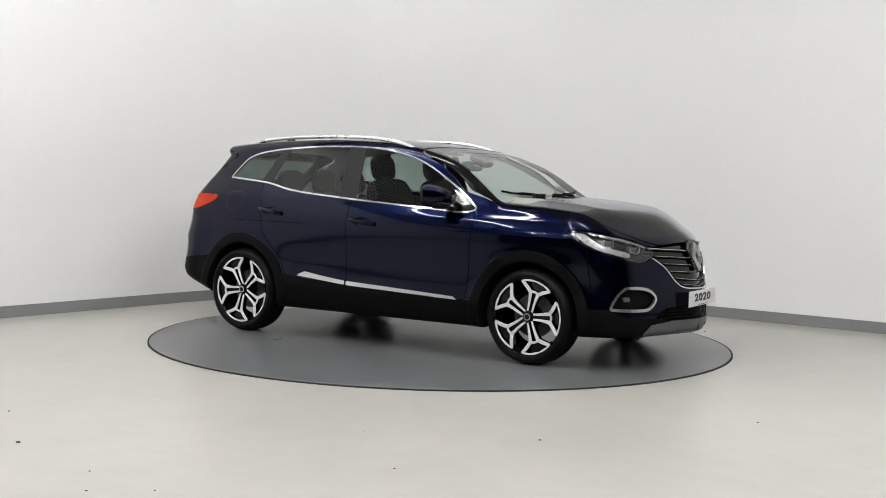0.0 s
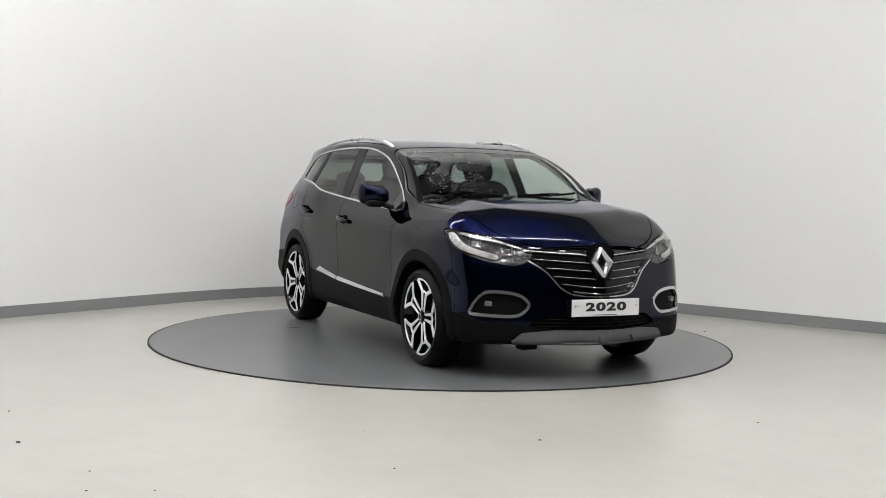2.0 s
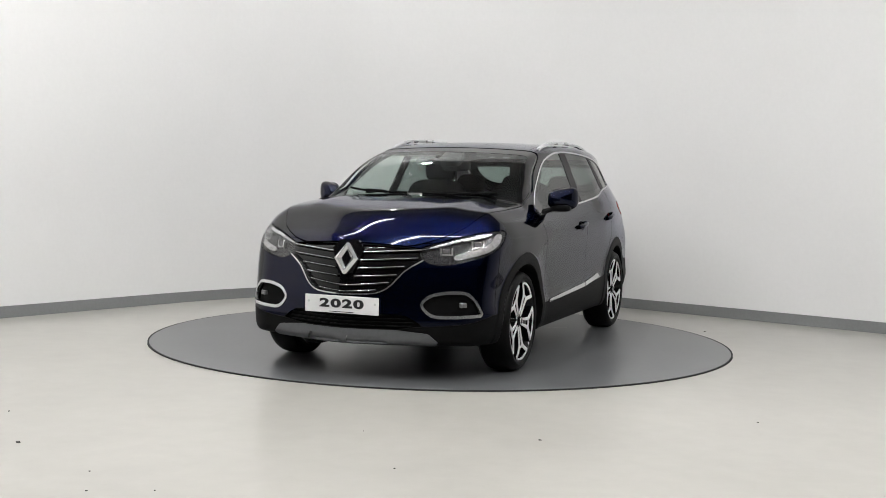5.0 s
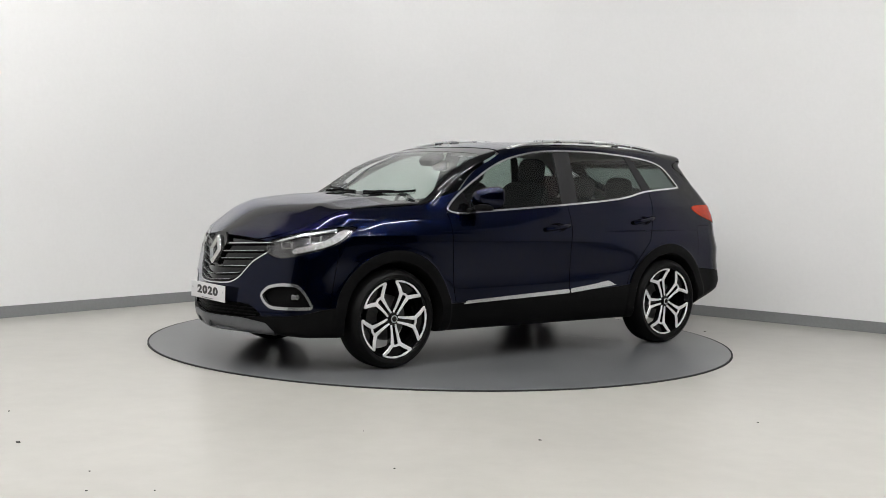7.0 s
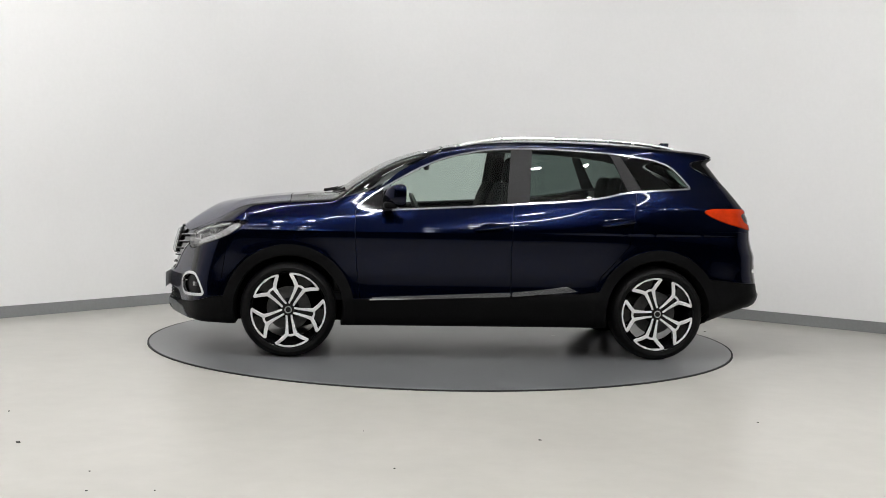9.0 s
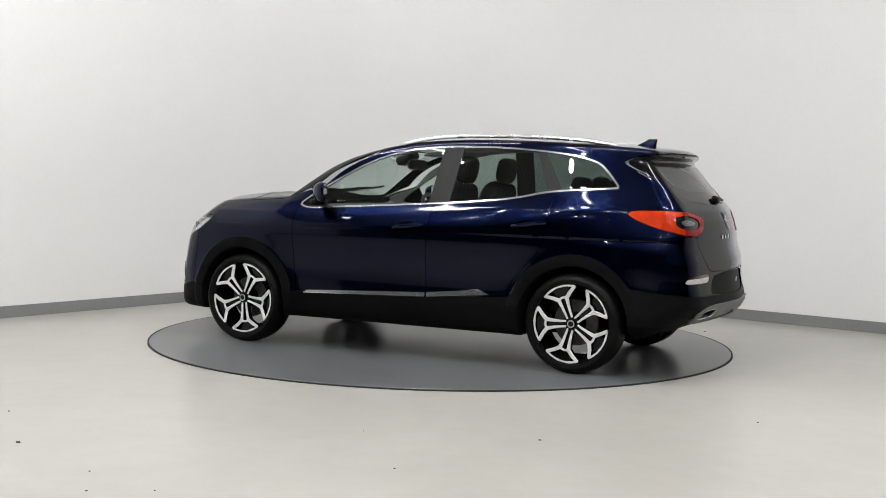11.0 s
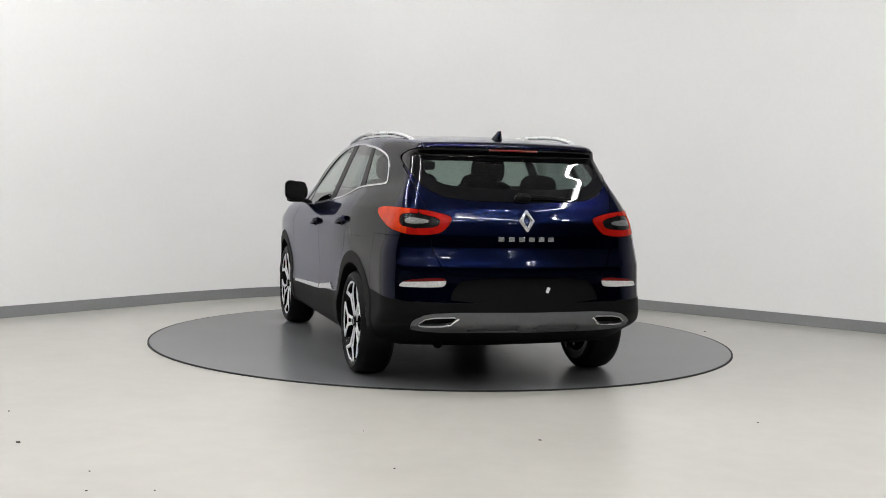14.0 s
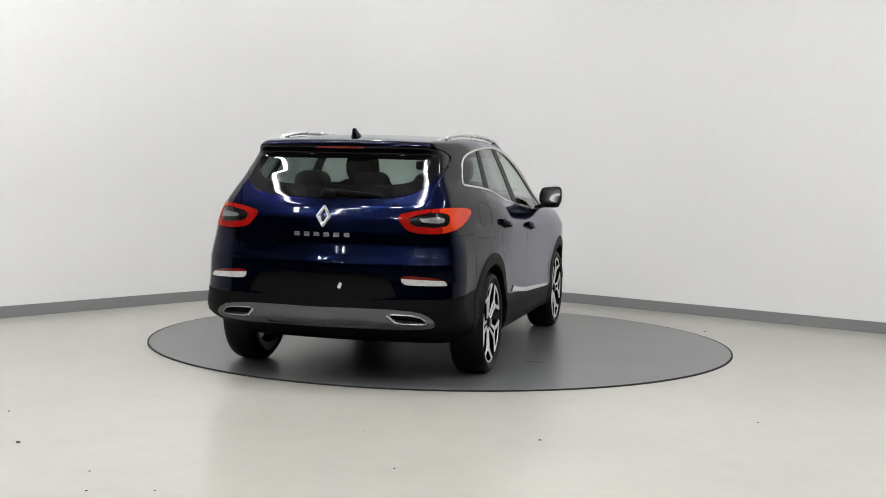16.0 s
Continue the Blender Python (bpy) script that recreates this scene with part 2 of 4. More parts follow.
def smax(a, b, k):
    h = np.clip(0.5 + 0.5 * (a - b) / k, 0, 1)
    return b + (a - b) * h + k * h * (1 - h)


def smin(a, b, k):
    return -smax(-a, -b, k)


WHEELBASE, HUB_Z, TYRE_R = 2.646, 0.335, 0.338
belt = curve([(0.9, 1.0), (-0.5, 1.05), (-1.14, 1.075), (-1.6, 1.10), (-1.96, 1.13), (-2.2, 1.17), (-2.54, 1.215), (-2.9, 1.25), (-3.5, 1.3)], 0.08)
side_w = curve([(0.1, 0.78), (0.2, 0.84), (0.28, 0.885), (0.42, 0.905), (0.5, 0.893), (0.6, 0.893), (0.74, 0.905), (0.86, 0.912), (0.94, 0.903), (1.02, 0.868), (1.09, 0.825),
                (1.2, 0.78), (1.35, 0.717), (1.5, 0.648), (1.6, 0.60)], 0.022)
rear_taper = curve([(0.5, 0.0), (-2.2, 0.0), (-2.6, 0.040), (-2.9, 0.103), (-3.2, 0.185), (-3.5, 0.285)], 0.1)
rear_share = curve([(0.2, 0.22), (0.6, 0.24), (0.8, 0.34), (1.0, 0.62), (1.15, 0.9), (1.4, 1.0), (1.6, 1.0)], 0.05)
front_taper = curve([(-3.5, 0.0), (-0.2, 0.0), (0.2, 0.012), (0.5, 0.05), (0.8, 0.13), (1.0, 0.21)], 0.08)
front_share = curve([(0.2, 0.9), (0.7, 0.9), (0.95, 1.3), (1.1, 1.5)], 0.05)
cabin_taper = curve([(-3.0, 0.0), (-1.4, 0.0), (-0.9, 0.012), (-0.5, 0.03), (0.0, 0.07)], 0.08)
nose = curve([(0.08, 0.45), (0.14, 0.72), (0.18, 0.83), (0.22, 0.90), (0.27, 0.928), (0.36, 0.93), (0.5, 0.922), (0.62, 0.905), (0.75, 0.88), (0.84, 0.85), (0.9, 0.80), (0.97, 0.70)], 0.02)
bonnet = curve([(1.0, 0.72), (0.9, 0.825), (0.83, 0.903), (0.73, 0.982), (0.6, 1.034), (0.42, 1.073), (0.2, 1.105), (0.0, 1.125), (-0.2, 1.140), (-0.5, 1.16)], 0.035)
screen_line = curve([(-0.1, 1.01), (-0.24, 1.115), (-0.4, 1.228), (-0.56, 1.333), (-0.72, 1.42), (-0.9, 1.492), (-1.1, 1.55), (-1.4, 1.62)], 0.03)
roof_line = curve([(-0.6, 1.40), (-0.9, 1.485), (-1.15, 1.537), (-1.45, 1.57), (-1.8, 1.582), (-2.2, 1.578), (-2.6, 1.562), (-3.0, 1.532), (-3.3, 1.492)], 0.08)
tail = curve([(0.08, -2.85), (0.18, -3.02), (0.26, -3.16), (0.32, -3.31), (0.37, -3.45), (0.41, -3.525), (0.47, -3.552), (0.56, -3.535), (0.64, -3.520), (0.755, -3.518), (0.80, -3.500), (0.87, -3.480), (0.94, -3.474), (1.03, -3.455),
              (1.1, -3.42), (1.16, -3.37), (1.3, -3.245), (1.40, -3.165), (1.432, -3.135), (1.452, -3.185), (1.48, -3.200), (1.56, -3.19)], 0.009)


def wheel_r(x, z):
    return np.minimum(np.hypot(x, z - HUB_Z), np.hypot(x + WHEELBASE, z - HUB_Z))


ARCH_R, CLAD_R = 0.382, 0.462


def fields(x, y, z):
    """Signed fields of the body's faces: side, top, ends, underside and wheel wells."""
    y = np.abs(y)
    lift = np.where(z > 0.9, (belt(x) - 1.09) * np.clip((z - 0.8) / 0.29, 0, 1), 0)
    w = side_w(z - lift) - rear_taper(x) * rear_share(z) - front_taper(x) * front_share(z) - cabin_taper(x) * np.clip((z - 1.0) * 5, 0, 1)
    r = wheel_r(x, z)
    flare = 0.008 * np.exp(-(np.maximum(r - 0.40, 0) / 0.10) ** 2) + 0.005 / (1 + np.exp((r - CLAD_R) / 0.003))
    w = w + flare * np.clip((0.85 - z) * 8, 0, 1)
    side = y - w - 0.006
    hood = z - (bonnet(x) + 0.016 - 0.05 * y ** 2 - 0.08 * np.clip(y - 0.5, 0, 1) + 0.007 * np.exp(-((y - 0.46) / 0.09) ** 2) * np.clip(1.1 - np.abs(x), 0, 1))
    glassy = z - screen_line(x + 0.018 + 0.09 * y ** 2)
    roof = z - (roof_line(x) - 0.06 * y ** 2)
    top = smin(hood, smax(glassy * 0.8, roof, 0.05), 0.02)
    bow = 0.41 * (np.sqrt(y ** 2 + 0.0225) - 0.15) + 0.10 * np.clip((y - 0.62) / 0.25, 0, 2) ** 3
    front = (x - nose(z) + bow) * 0.88
    bow2 = 0.19 * (np.sqrt(y ** 2 + 0.06) - 0.245) + 0.09 * np.clip((y - 0.58) / 0.25, 0, 2) ** 3
    rear = (tail(z) + bow2 - x) * 0.85
    under = 0.225 + 0.02 * np.clip(np.abs(x + 1.3) - 1.7, 0, 1) - z
    well = np.where(y > 0.5, ARCH_R - r, -1.0)
    well = np.minimum(well, (y - 0.56))
    return side, top, front, rear, under, well


def solid(x, y, z):
    side, top, front, rear, under, well = fields(x, y, z)
    f = smax(side, top, 0.055)
    f = smax(f, smax(front, -10 + 0 * x, 0.01), 0.05)
    f = smax(f, rear, 0.07)
    return smax(f, under, 0.03), well


def body_field(x, y, z):
    f, well = solid(x, y, z)
    return np.maximum(f, well)


def gradient(x, y, z, e=0.004):
    g = np.stack([body_field(x + e, y, z) - body_field(x - e, y, z), body_field(x, y + e, z) - body_field(x, y - e, z),
                  body_field(x, y, z + e) - body_field(x, y, z - e)], 1) / (2 * e)
    return g


def skin(h=0.0125):
    """The left half of the body's skin: a net over the field, drawn tight on its zero."""
    xs, ys, zs = np.arange(-3.64, 0.99, h), np.arange(-h / 2, 0.98, h), np.arange(0.16, 1.64, h)
    X, Y, Z = np.meshgrid(xs, ys, zs, indexing="ij")
    F = body_field(X.ravel(), Y.ravel(), Z.ravel()).reshape(X.shape)
    S = F < 0
    nx, ny, nz = S.shape
    count = np.zeros((nx - 1, ny - 1, nz - 1), int)
    for a in (0, 1):
        for b in (0, 1):
            for c in (0, 1):
                count += S[a:nx - 1 + a, b:ny - 1 + b, c:nz - 1 + c]
    mixed = (count > 0) & (count < 8)
    index = -np.ones(mixed.shape, int)
    index[mixed] = np.arange(mixed.sum())
    I, J, K = np.nonzero(mixed)
    P = np.zeros((len(I), 3))
    wsum = np.zeros(len(I))
    corner = [(a, b, c) for a in (0, 1) for b in (0, 1) for c in (0, 1)]
    for p in corner:
        for ax in range(3):
            if p[ax]:
                continue
            q = list(p)
            q[ax] = 1
            fa, fb = F[I + p[0], J + p[1], K + p[2]], F[I + q[0], J + q[1], K + q[2]]
            cross = (fa < 0) != (fb < 0)
            t = np.where(cross, fa / np.where(cross, fa - fb, 1), 0)
            pt = np.stack([I + p[0], J + p[1], K + p[2]], 1).astype(float)
            pt[:, ax] += t
            P += pt * cross[:, None]
            wsum += cross
    P = P / wsum[:, None] * h + np.array([xs[0], ys[0], zs[0]])
    seam = J == 0
    P[seam, 1] = 0
    for _ in range(3):
        g = gradient(*P.T)
        f = body_field(*P.T)
        step = np.clip(f / np.maximum((g ** 2).sum(1), 0.2), -h / 2, h / 2)
        P -= g * step[:, None]
        P[seam, 1] = 0
    faces = []
    for ax in range(3):
        d = [0, 0, 0]
        d[ax] = 1
        A, B = S[:nx - d[0], :ny - d[1], :nz - d[2]], S[d[0]:, d[1]:, d[2]:]
        E = np.array(np.nonzero(A != B))
        u, v = (ax + 1) % 3, (ax + 2) % 3
        ok = (E[u] > 0) & (E[v] > 0) & (E[u] < mixed.shape[u]) & (E[v] < mixed.shape[v])
        E = E[:, ok]
        out = A[tuple(E)]

        def cell(du, dv):
            c = E.copy()
            c[u] -= du
            c[v] -= dv
            return index[tuple(c)]
        q = np.stack([cell(1, 1), cell(0, 1), cell(0, 0), cell(1, 0)], 1)
        q[~out] = q[~out][:, ::-1]
        faces.append(q)
    Q = np.vstack(faces)
    Q = Q[(Q >= 0).all(1)]
    d1 = np.linalg.norm(P[Q[:, 0]] - P[Q[:, 2]], axis=1)
    d2 = np.linalg.norm(P[Q[:, 1]] - P[Q[:, 3]], axis=1)
    sw = d2 < d1
    Q[sw] = np.roll(Q[sw], 1, axis=1)
    T = np.vstack([Q[:, [0, 1, 2]], Q[:, [0, 2, 3]]])
    return P, T


def cut(T, s, V):
    """Split triangles where the values s at the corners change sign. Returns the inner (s < 0) and outer triangles, and all corners."""
    inn = s < 0
    k = inn[T].sum(1)
    inner, outer = [T[k == 3]], [T[k == 0]]
    mix = T[(k == 1) | (k == 2)]
    if len(mix) == 0:
        return inner[0], outer[0], V, s
    kk = inn[mix].sum(1)
    lone = np.where(kk[:, None] == 1, inn[mix], ~inn[mix])
    first = lone.argmax(1)
    mix = np.stack([mix[np.arange(len(mix)), (first + i) % 3] for i in range(3)], 1)
    e = np.sort(np.vstack([mix[:, [0, 1]], mix[:, [0, 2]]]), axis=1)
    ue, inv = np.unique(e, axis=0, return_inverse=True)
    inv = inv.ravel()
    sa, sb = s[ue[:, 0]], s[ue[:, 1]]
    t = np.clip(sa / (sa - sb), 0.02, 0.98)[:, None]
    base = len(V)
    V = np.vstack([V, V[ue[:, 0]] * (1 - t) + V[ue[:, 1]] * t])
    s = np.concatenate([s, np.zeros(len(ue))])
    m1, m2 = base + inv[:len(mix)], base + inv[len(mix):]
    tip = np.stack([mix[:, 0], m1, m2], 1)
    rest = np.vstack([np.stack([m1, mix[:, 1], mix[:, 2]], 1), np.stack([m1, mix[:, 2], m2], 1)])
    tin = inn[mix[:, 0]]
    rin = np.concatenate([~tin, ~tin])
    inner += [tip[tin], rest[rin]]
    outer += [tip[~tin], rest[~rin]]
    return np.vstack(inner), np.vstack(outer), V, s


def inside(P, poly):
    """Signed distance to an outline, below zero within."""
    poly = np.asarray(poly, float)
    a, b = poly, np.roll(poly, -1, 0)
    best = np.full(len(P), 1e9)
    odd = np.zeros(len(P), bool)
    for (ax, ay), (bx, by) in zip(a, b):
        dx, dy = bx - ax, by - ay
        px, py = P[:, 0] - ax, P[:, 1] - ay
        t = np.clip((px * dx + py * dy) / (dx * dx + dy * dy + 1e-12), 0, 1)
        best = np.minimum(best, np.hypot(px - t * dx, py - t * dy))
        c = (ay > P[:, 1]) != (by > P[:, 1])
        odd ^= c & (P[:, 0] < dx * (P[:, 1] - ay) / (dy if dy else 1e-12) + ax)
    return np.where(odd, -best, best)


class Skin:
    """The half skin, from which named panels are cut one after another."""

    def __init__(self):
        self.V, self.T = skin()
        self.pieces = {}

    def field(self, fn):
        return fn(self.V[:, 0], self.V[:, 1], self.V[:, 2])

    def take(self, name, fn, gap=0.0, source=None):
        """Cut out what lies where fn < 0, leaving a joint of the given width round it."""
        T = self.T if source is None else self.pieces[source]
        s = self.field(fn)
        inner, outer, self.V, s2 = cut(T, s - gap, self.V)
        if gap:
            s3 = self.field(fn)
            inner, _, self.V, _ = cut(inner, s3 + gap, self.V)
        if source is None:
            self.T = outer
        else:
            self.pieces[source] = outer
        self.pieces[name] = inner
        return inner


def panel(name, V, T, material, parent, sides="both", depth=0.014, sink=0.0, label=""):
    """A body panel as a mesh: the cut skin with turned-in edges, shaded by the form's own normals."""
    used, T = np.unique(T, return_inverse=True)
    T = T.reshape(-1, 3)
    P = V[used].copy()
    N = gradient(*P.T)
    N[np.abs(P[:, 1]) < 1e-6, 1] = 0
    N /= np.linalg.norm(N, axis=1)[:, None] + 1e-9
    P -= N * sink
    made = []

    def build(P, N, T, name):
        e = np.vstack([T[:, [0, 1]], T[:, [1, 2]], T[:, [2, 0]]])
        key = np.sort(e, 1)
        _, inv, cnt = np.unique(key, axis=0, return_inverse=True, return_counts=True)
        rim = e[cnt[inv.ravel()] == 1]
        rim = rim[~((np.abs(P[rim[:, 0], 1]) < 1e-6) & (np.abs(P[rim[:, 1], 1]) < 1e-6))]
        n = len(P)
        faces = [T]
        PP, NN = P, N
        if depth and len(rim):
            rv, ri = np.unique(rim, return_inverse=True)
            ri = ri.reshape(-1, 2)
            top, low = n + np.arange(len(rv)), n + len(rv) + np.arange(len(rv))
            PP = np.vstack([P, P[rv], P[rv] - N[rv] * depth])
            out = np.zeros((len(rv), 3))
            ev = P[rim[:, 1]] - P[rim[:, 0]]
            fn = np.cross(ev, N[rim[:, 0]])
            fn /= np.linalg.norm(fn, axis=1)[:, None] + 1e-9
            np.add.at(out, ri[:, 0], fn)
            np.add.at(out, ri[:, 1], fn)
            out /= np.linalg.norm(out, axis=1)[:, None] + 1e-9
            NN = np.vstack([N, out, out])
            a, b = ri[:, 0], ri[:, 1]
            faces.append(np.stack([top[b], top[a], low[a]], 1))
            faces.append(np.stack([top[b], low[a], low[b]], 1))
        F = np.vstack(faces)
        me = bpy.data.meshes.new(name)
        me.from_pydata(PP.tolist(), [], F.tolist())
        me.shade_smooth()
        me.normals_split_custom_set_from_vertices(NN.tolist())
        return link_mesh(name, me, material, parent, label)

    flip = np.array([1, -1, 1])
    if sides == "both":
        n = len(P)
        seam = np.abs(P[:, 1]) < 1e-6
        other = np.where(seam, np.arange(n), n + np.arange(n))
        return build(np.vstack([P, P * flip]), np.vstack([N, N * flip]), np.vstack([T, other[T][:, ::-1]]), name)
    for s in (1, -1):
        if sides == "left" and s < 0 or sides == "right" and s > 0:
            continue
        made.append(build(P, N, T, name) if s > 0 else build(P * flip, N * flip, T[:, ::-1], name))
    return made


# ---- the car's outlines ----
def front_s(x, y):
    return y - 0.8 * (x - 0.9)


def rear_s(x, y):
    return y + 0.9 * (x + 3.5)


DLO = rounded([(-0.456, 1.062), (-0.545, 1.138), (-0.723, 1.248), (-0.903, 1.349), (-1.02, 1.402), (-1.152, 1.447), (-1.402, 1.497), (-1.672, 1.513), (-1.962, 1.511), (-2.192, 1.498), (-2.427, 1.480),
               (-2.625, 1.451), (-2.755, 1.410), (-2.84, 1.328), (-2.916, 1.238), (-2.85, 1.232), (-2.544, 1.211), (-2.405, 1.196), (-2.227, 1.155), (-2.034, 1.130),
               (-1.616, 1.097), (-1.181, 1.069), (-0.712, 1.041), (-0.601, 1.031), (-0.517, 1.036)], 1)
SCREEN_OUT = rounded([(-0.3, 1.137), (0.0, 1.137), (0.3, 1.125), (0.5, 1.105), (0.68, 1.075), (0.785, 1.085), (0.71, 1.30), (0.65, 1.47), (0.59, 1.50), (0.3, 1.515), (0.0, 1.52), (-0.3, 1.52)], 2)
REAR_GLASS = rounded([(-0.3, 1.145), (0.0, 1.145), (0.30, 1.148), (0.50, 1.170), (0.60, 1.235), (0.655, 1.33), (0.66, 1.42), (0.60, 1.474), (0.3, 1.478), (-0.3, 1.478)], 2)
GRILLE = rounded([(-0.2, 0.872), (0.0, 0.872), (0.2, 0.866), (0.40, 0.848), (0.50, 0.825), (0.49, 0.785), (0.37, 0.71), (0.325, 0.655), (0.285, 0.605), (0.24, 0.572), (0.18, 0.554), (0.0, 0.548), (-0.2, 0.548)], 1)
HEADLAMP = rounded([(0.572, 0.815), (0.60, 0.846), (0.70, 0.868), (0.84, 0.900), (1.0, 0.926), (1.16, 0.945), (1.36, 0.957), (1.315, 0.90), (1.245, 0.842), (1.117, 0.800), (0.893, 0.755), (0.74, 0.734), (0.64, 0.745), (0.59, 0.775)], 1)
FOG = rounded([(0.555, 0.495), (0.63, 0.555), (0.76, 0.578), (0.92, 0.580), (0.975, 0.55), (1.022, 0.509), (1.085, 0.418), (0.93, 0.410), (0.793, 0.405), (0.669, 0.405), (0.60, 0.437)], 1)
TAILLAMP = rounded([(1.283, 1.073), (1.24, 1.100), (1.036, 1.105), (0.808, 1.097), (0.69, 1.084), (0.553, 1.056), (0.548, 1.02), (0.60, 0.957), (0.70, 0.940), (0.85, 0.943), (1.053, 0.978), (1.199, 1.025)], 1)
BACK_STRIP = rounded([(0.545, 0.64), (0.535, 0.688), (0.62, 0.692), (0.83, 0.676), (0.89, 0.642), (0.86, 0.633), (0.60, 0.634)], 1)
EXHAUST = rounded([(0.415, 0.460), (0.62, 0.455), (0.672, 0.412), (0.64, 0.397), (0.485, 0.399)], 1)
HOOD = rounded([(0.83, -0.2), (0.83, 0.0), (0.815, 0.15), (0.755, 0.34), (0.66, 0.505), (0.52, 0.64), (0.3, 0.73), (0.0, 0.765), (-0.40, 0.775), (-0.43, 0.70), (-0.30, 0.45), (-0.235, 0.2), (-0.225, 0.0), (-0.225, -0.2)], 2)
DOOR_F = [(-0.505, 0.36), (-0.475, 0.62), (-0.455, 0.9), (-0.46, 1.045), (-0.6, 1.10), (-1.585, 1.2), (-1.585, 1.1), (-1.565, 0.8), (-1.572, 0.36)]
DOOR_R = [(-1.572, 0.36), (-1.565, 0.8), (-1.585, 1.1), (-1.585, 1.2), (-2.5, 1.3), (-2.475, 1.15), (-2.44, 0.95), (-2.42, 0.82), (-2.33, 0.72), (-2.22, 0.60), (-2.17, 0.47), (-2.16, 0.36)]
TAILGATE = rounded([(-0.3, 1.484), (0.56, 1.484), (0.665, 1.43), (0.66, 1.3), (0.62, 1.15), (0.585, 1.08), (0.595, 0.95), (0.58, 0.86), (0.52, 0.73), (0.44, 0.70), (-0.3, 0.70)], 1)
FUEL = rounded([(-2.66, 0.98), (-2.66, 1.13), (-2.86, 1.13), (-2.87, 0.98)], 2)
clad_line = curve([(0.95, 0.335), (0.72, 0.36), (0.5, 0.43), (0.0, 0.42), (-0.5, 0.42), (-1.3, 0.45), (-2.1, 0.478), (-2.6, 0.55), (-2.95, 0.60), (-3.3, 0.565), (-3.6, 0.535)], 0.05)


DRL = rounded([(1.318, 0.940), (1.26, 0.866), (1.143, 0.820), (0.95, 0.787), (0.86, 0.772), (0.83, 0.785), (0.85, 0.806), (0.973, 0.828), (1.10, 0.856), (1.18, 0.890), (1.235, 0.938)], 1)
DRL_TOP = [(0.62, 0.842), (0.72, 0.866), (0.88, 0.902), (1.16, 0.940), (1.20, 0.943), (1.20, 0.931), (1.16, 0.926), (0.88, 0.889), (0.72, 0.854)]


def first_in(pts):
    """The first point of a run that lies inside the body."""
    f = body_field(*pts.T)
    k = int(np.argmax(f < 0))
    t = f[k - 1] / (f[k - 1] - f[k])
    return pts[k - 1] * (1 - t) + pts[k] * t


def run(a, b, n=500):
    return np.linspace(np.array(a, float), np.array(b, float), n)


def side_y(x, z):
    return first_in(run((x, 1.2, z), (x, 0.1, z)))[1]


def front_x(y, z):
    return first_in(run((1.2, y, z), (-0.5, y, z)))[0]


def rear_x(y, z):
    return first_in(run((-3.9, y, z), (-2.2, y, z)))[0]


def top_z(x, y):
    return first_in(run((x, y, 1.9), (x, y, 0.3)))[2]


def front_point(sv, z, sink=0.0):
    """The point of the nose at a place along its width, pushed in by sink."""
    p = first_in(run((0.9 - (sv - 1.3) / 0.8, 1.3, z), (0.9 - (sv - 0.1) / 0.8, 0.1, z)))
    g = gradient(*p[:, None])[0]
    return p - g / np.linalg.norm(g) * sink


def dlo(x, y, z):
    f = fields(x, y, z)
    return np.maximum(inside(np.stack([x, z], 1), DLO), (f[1] - f[0]) * 0.5)


def in_yz(poly, x0=None, x1=None):
    def fn(x, y, z):
        s = inside(np.stack([y, z], 1), poly)
        if x0 is not None:
            s = np.maximum(s, x0 - x)
        if x1 is not None:
            s = np.maximum(s, x - x1)
        return s
    return fn


def in_xz(poly):
    def fn(x, y, z):
        f = fields(x, y, z)
        return np.maximum(inside(np.stack([x, z], 1), poly), 0.45 - y)
    return fn


def in_front(poly, x0=0.1):
    return lambda x, y, z: np.maximum(inside(np.stack([front_s(x, y), z], 1), poly), x0 - x)


def in_rear(poly):
    return lambda x, y, z: np.maximum(inside(np.stack([rear_s(x, y), z], 1), poly), x + 2.8)


def inset(fn, width):
    """An outline drawn in by the given width."""
    return lambda x, y, z: fn(x, y, z) + width


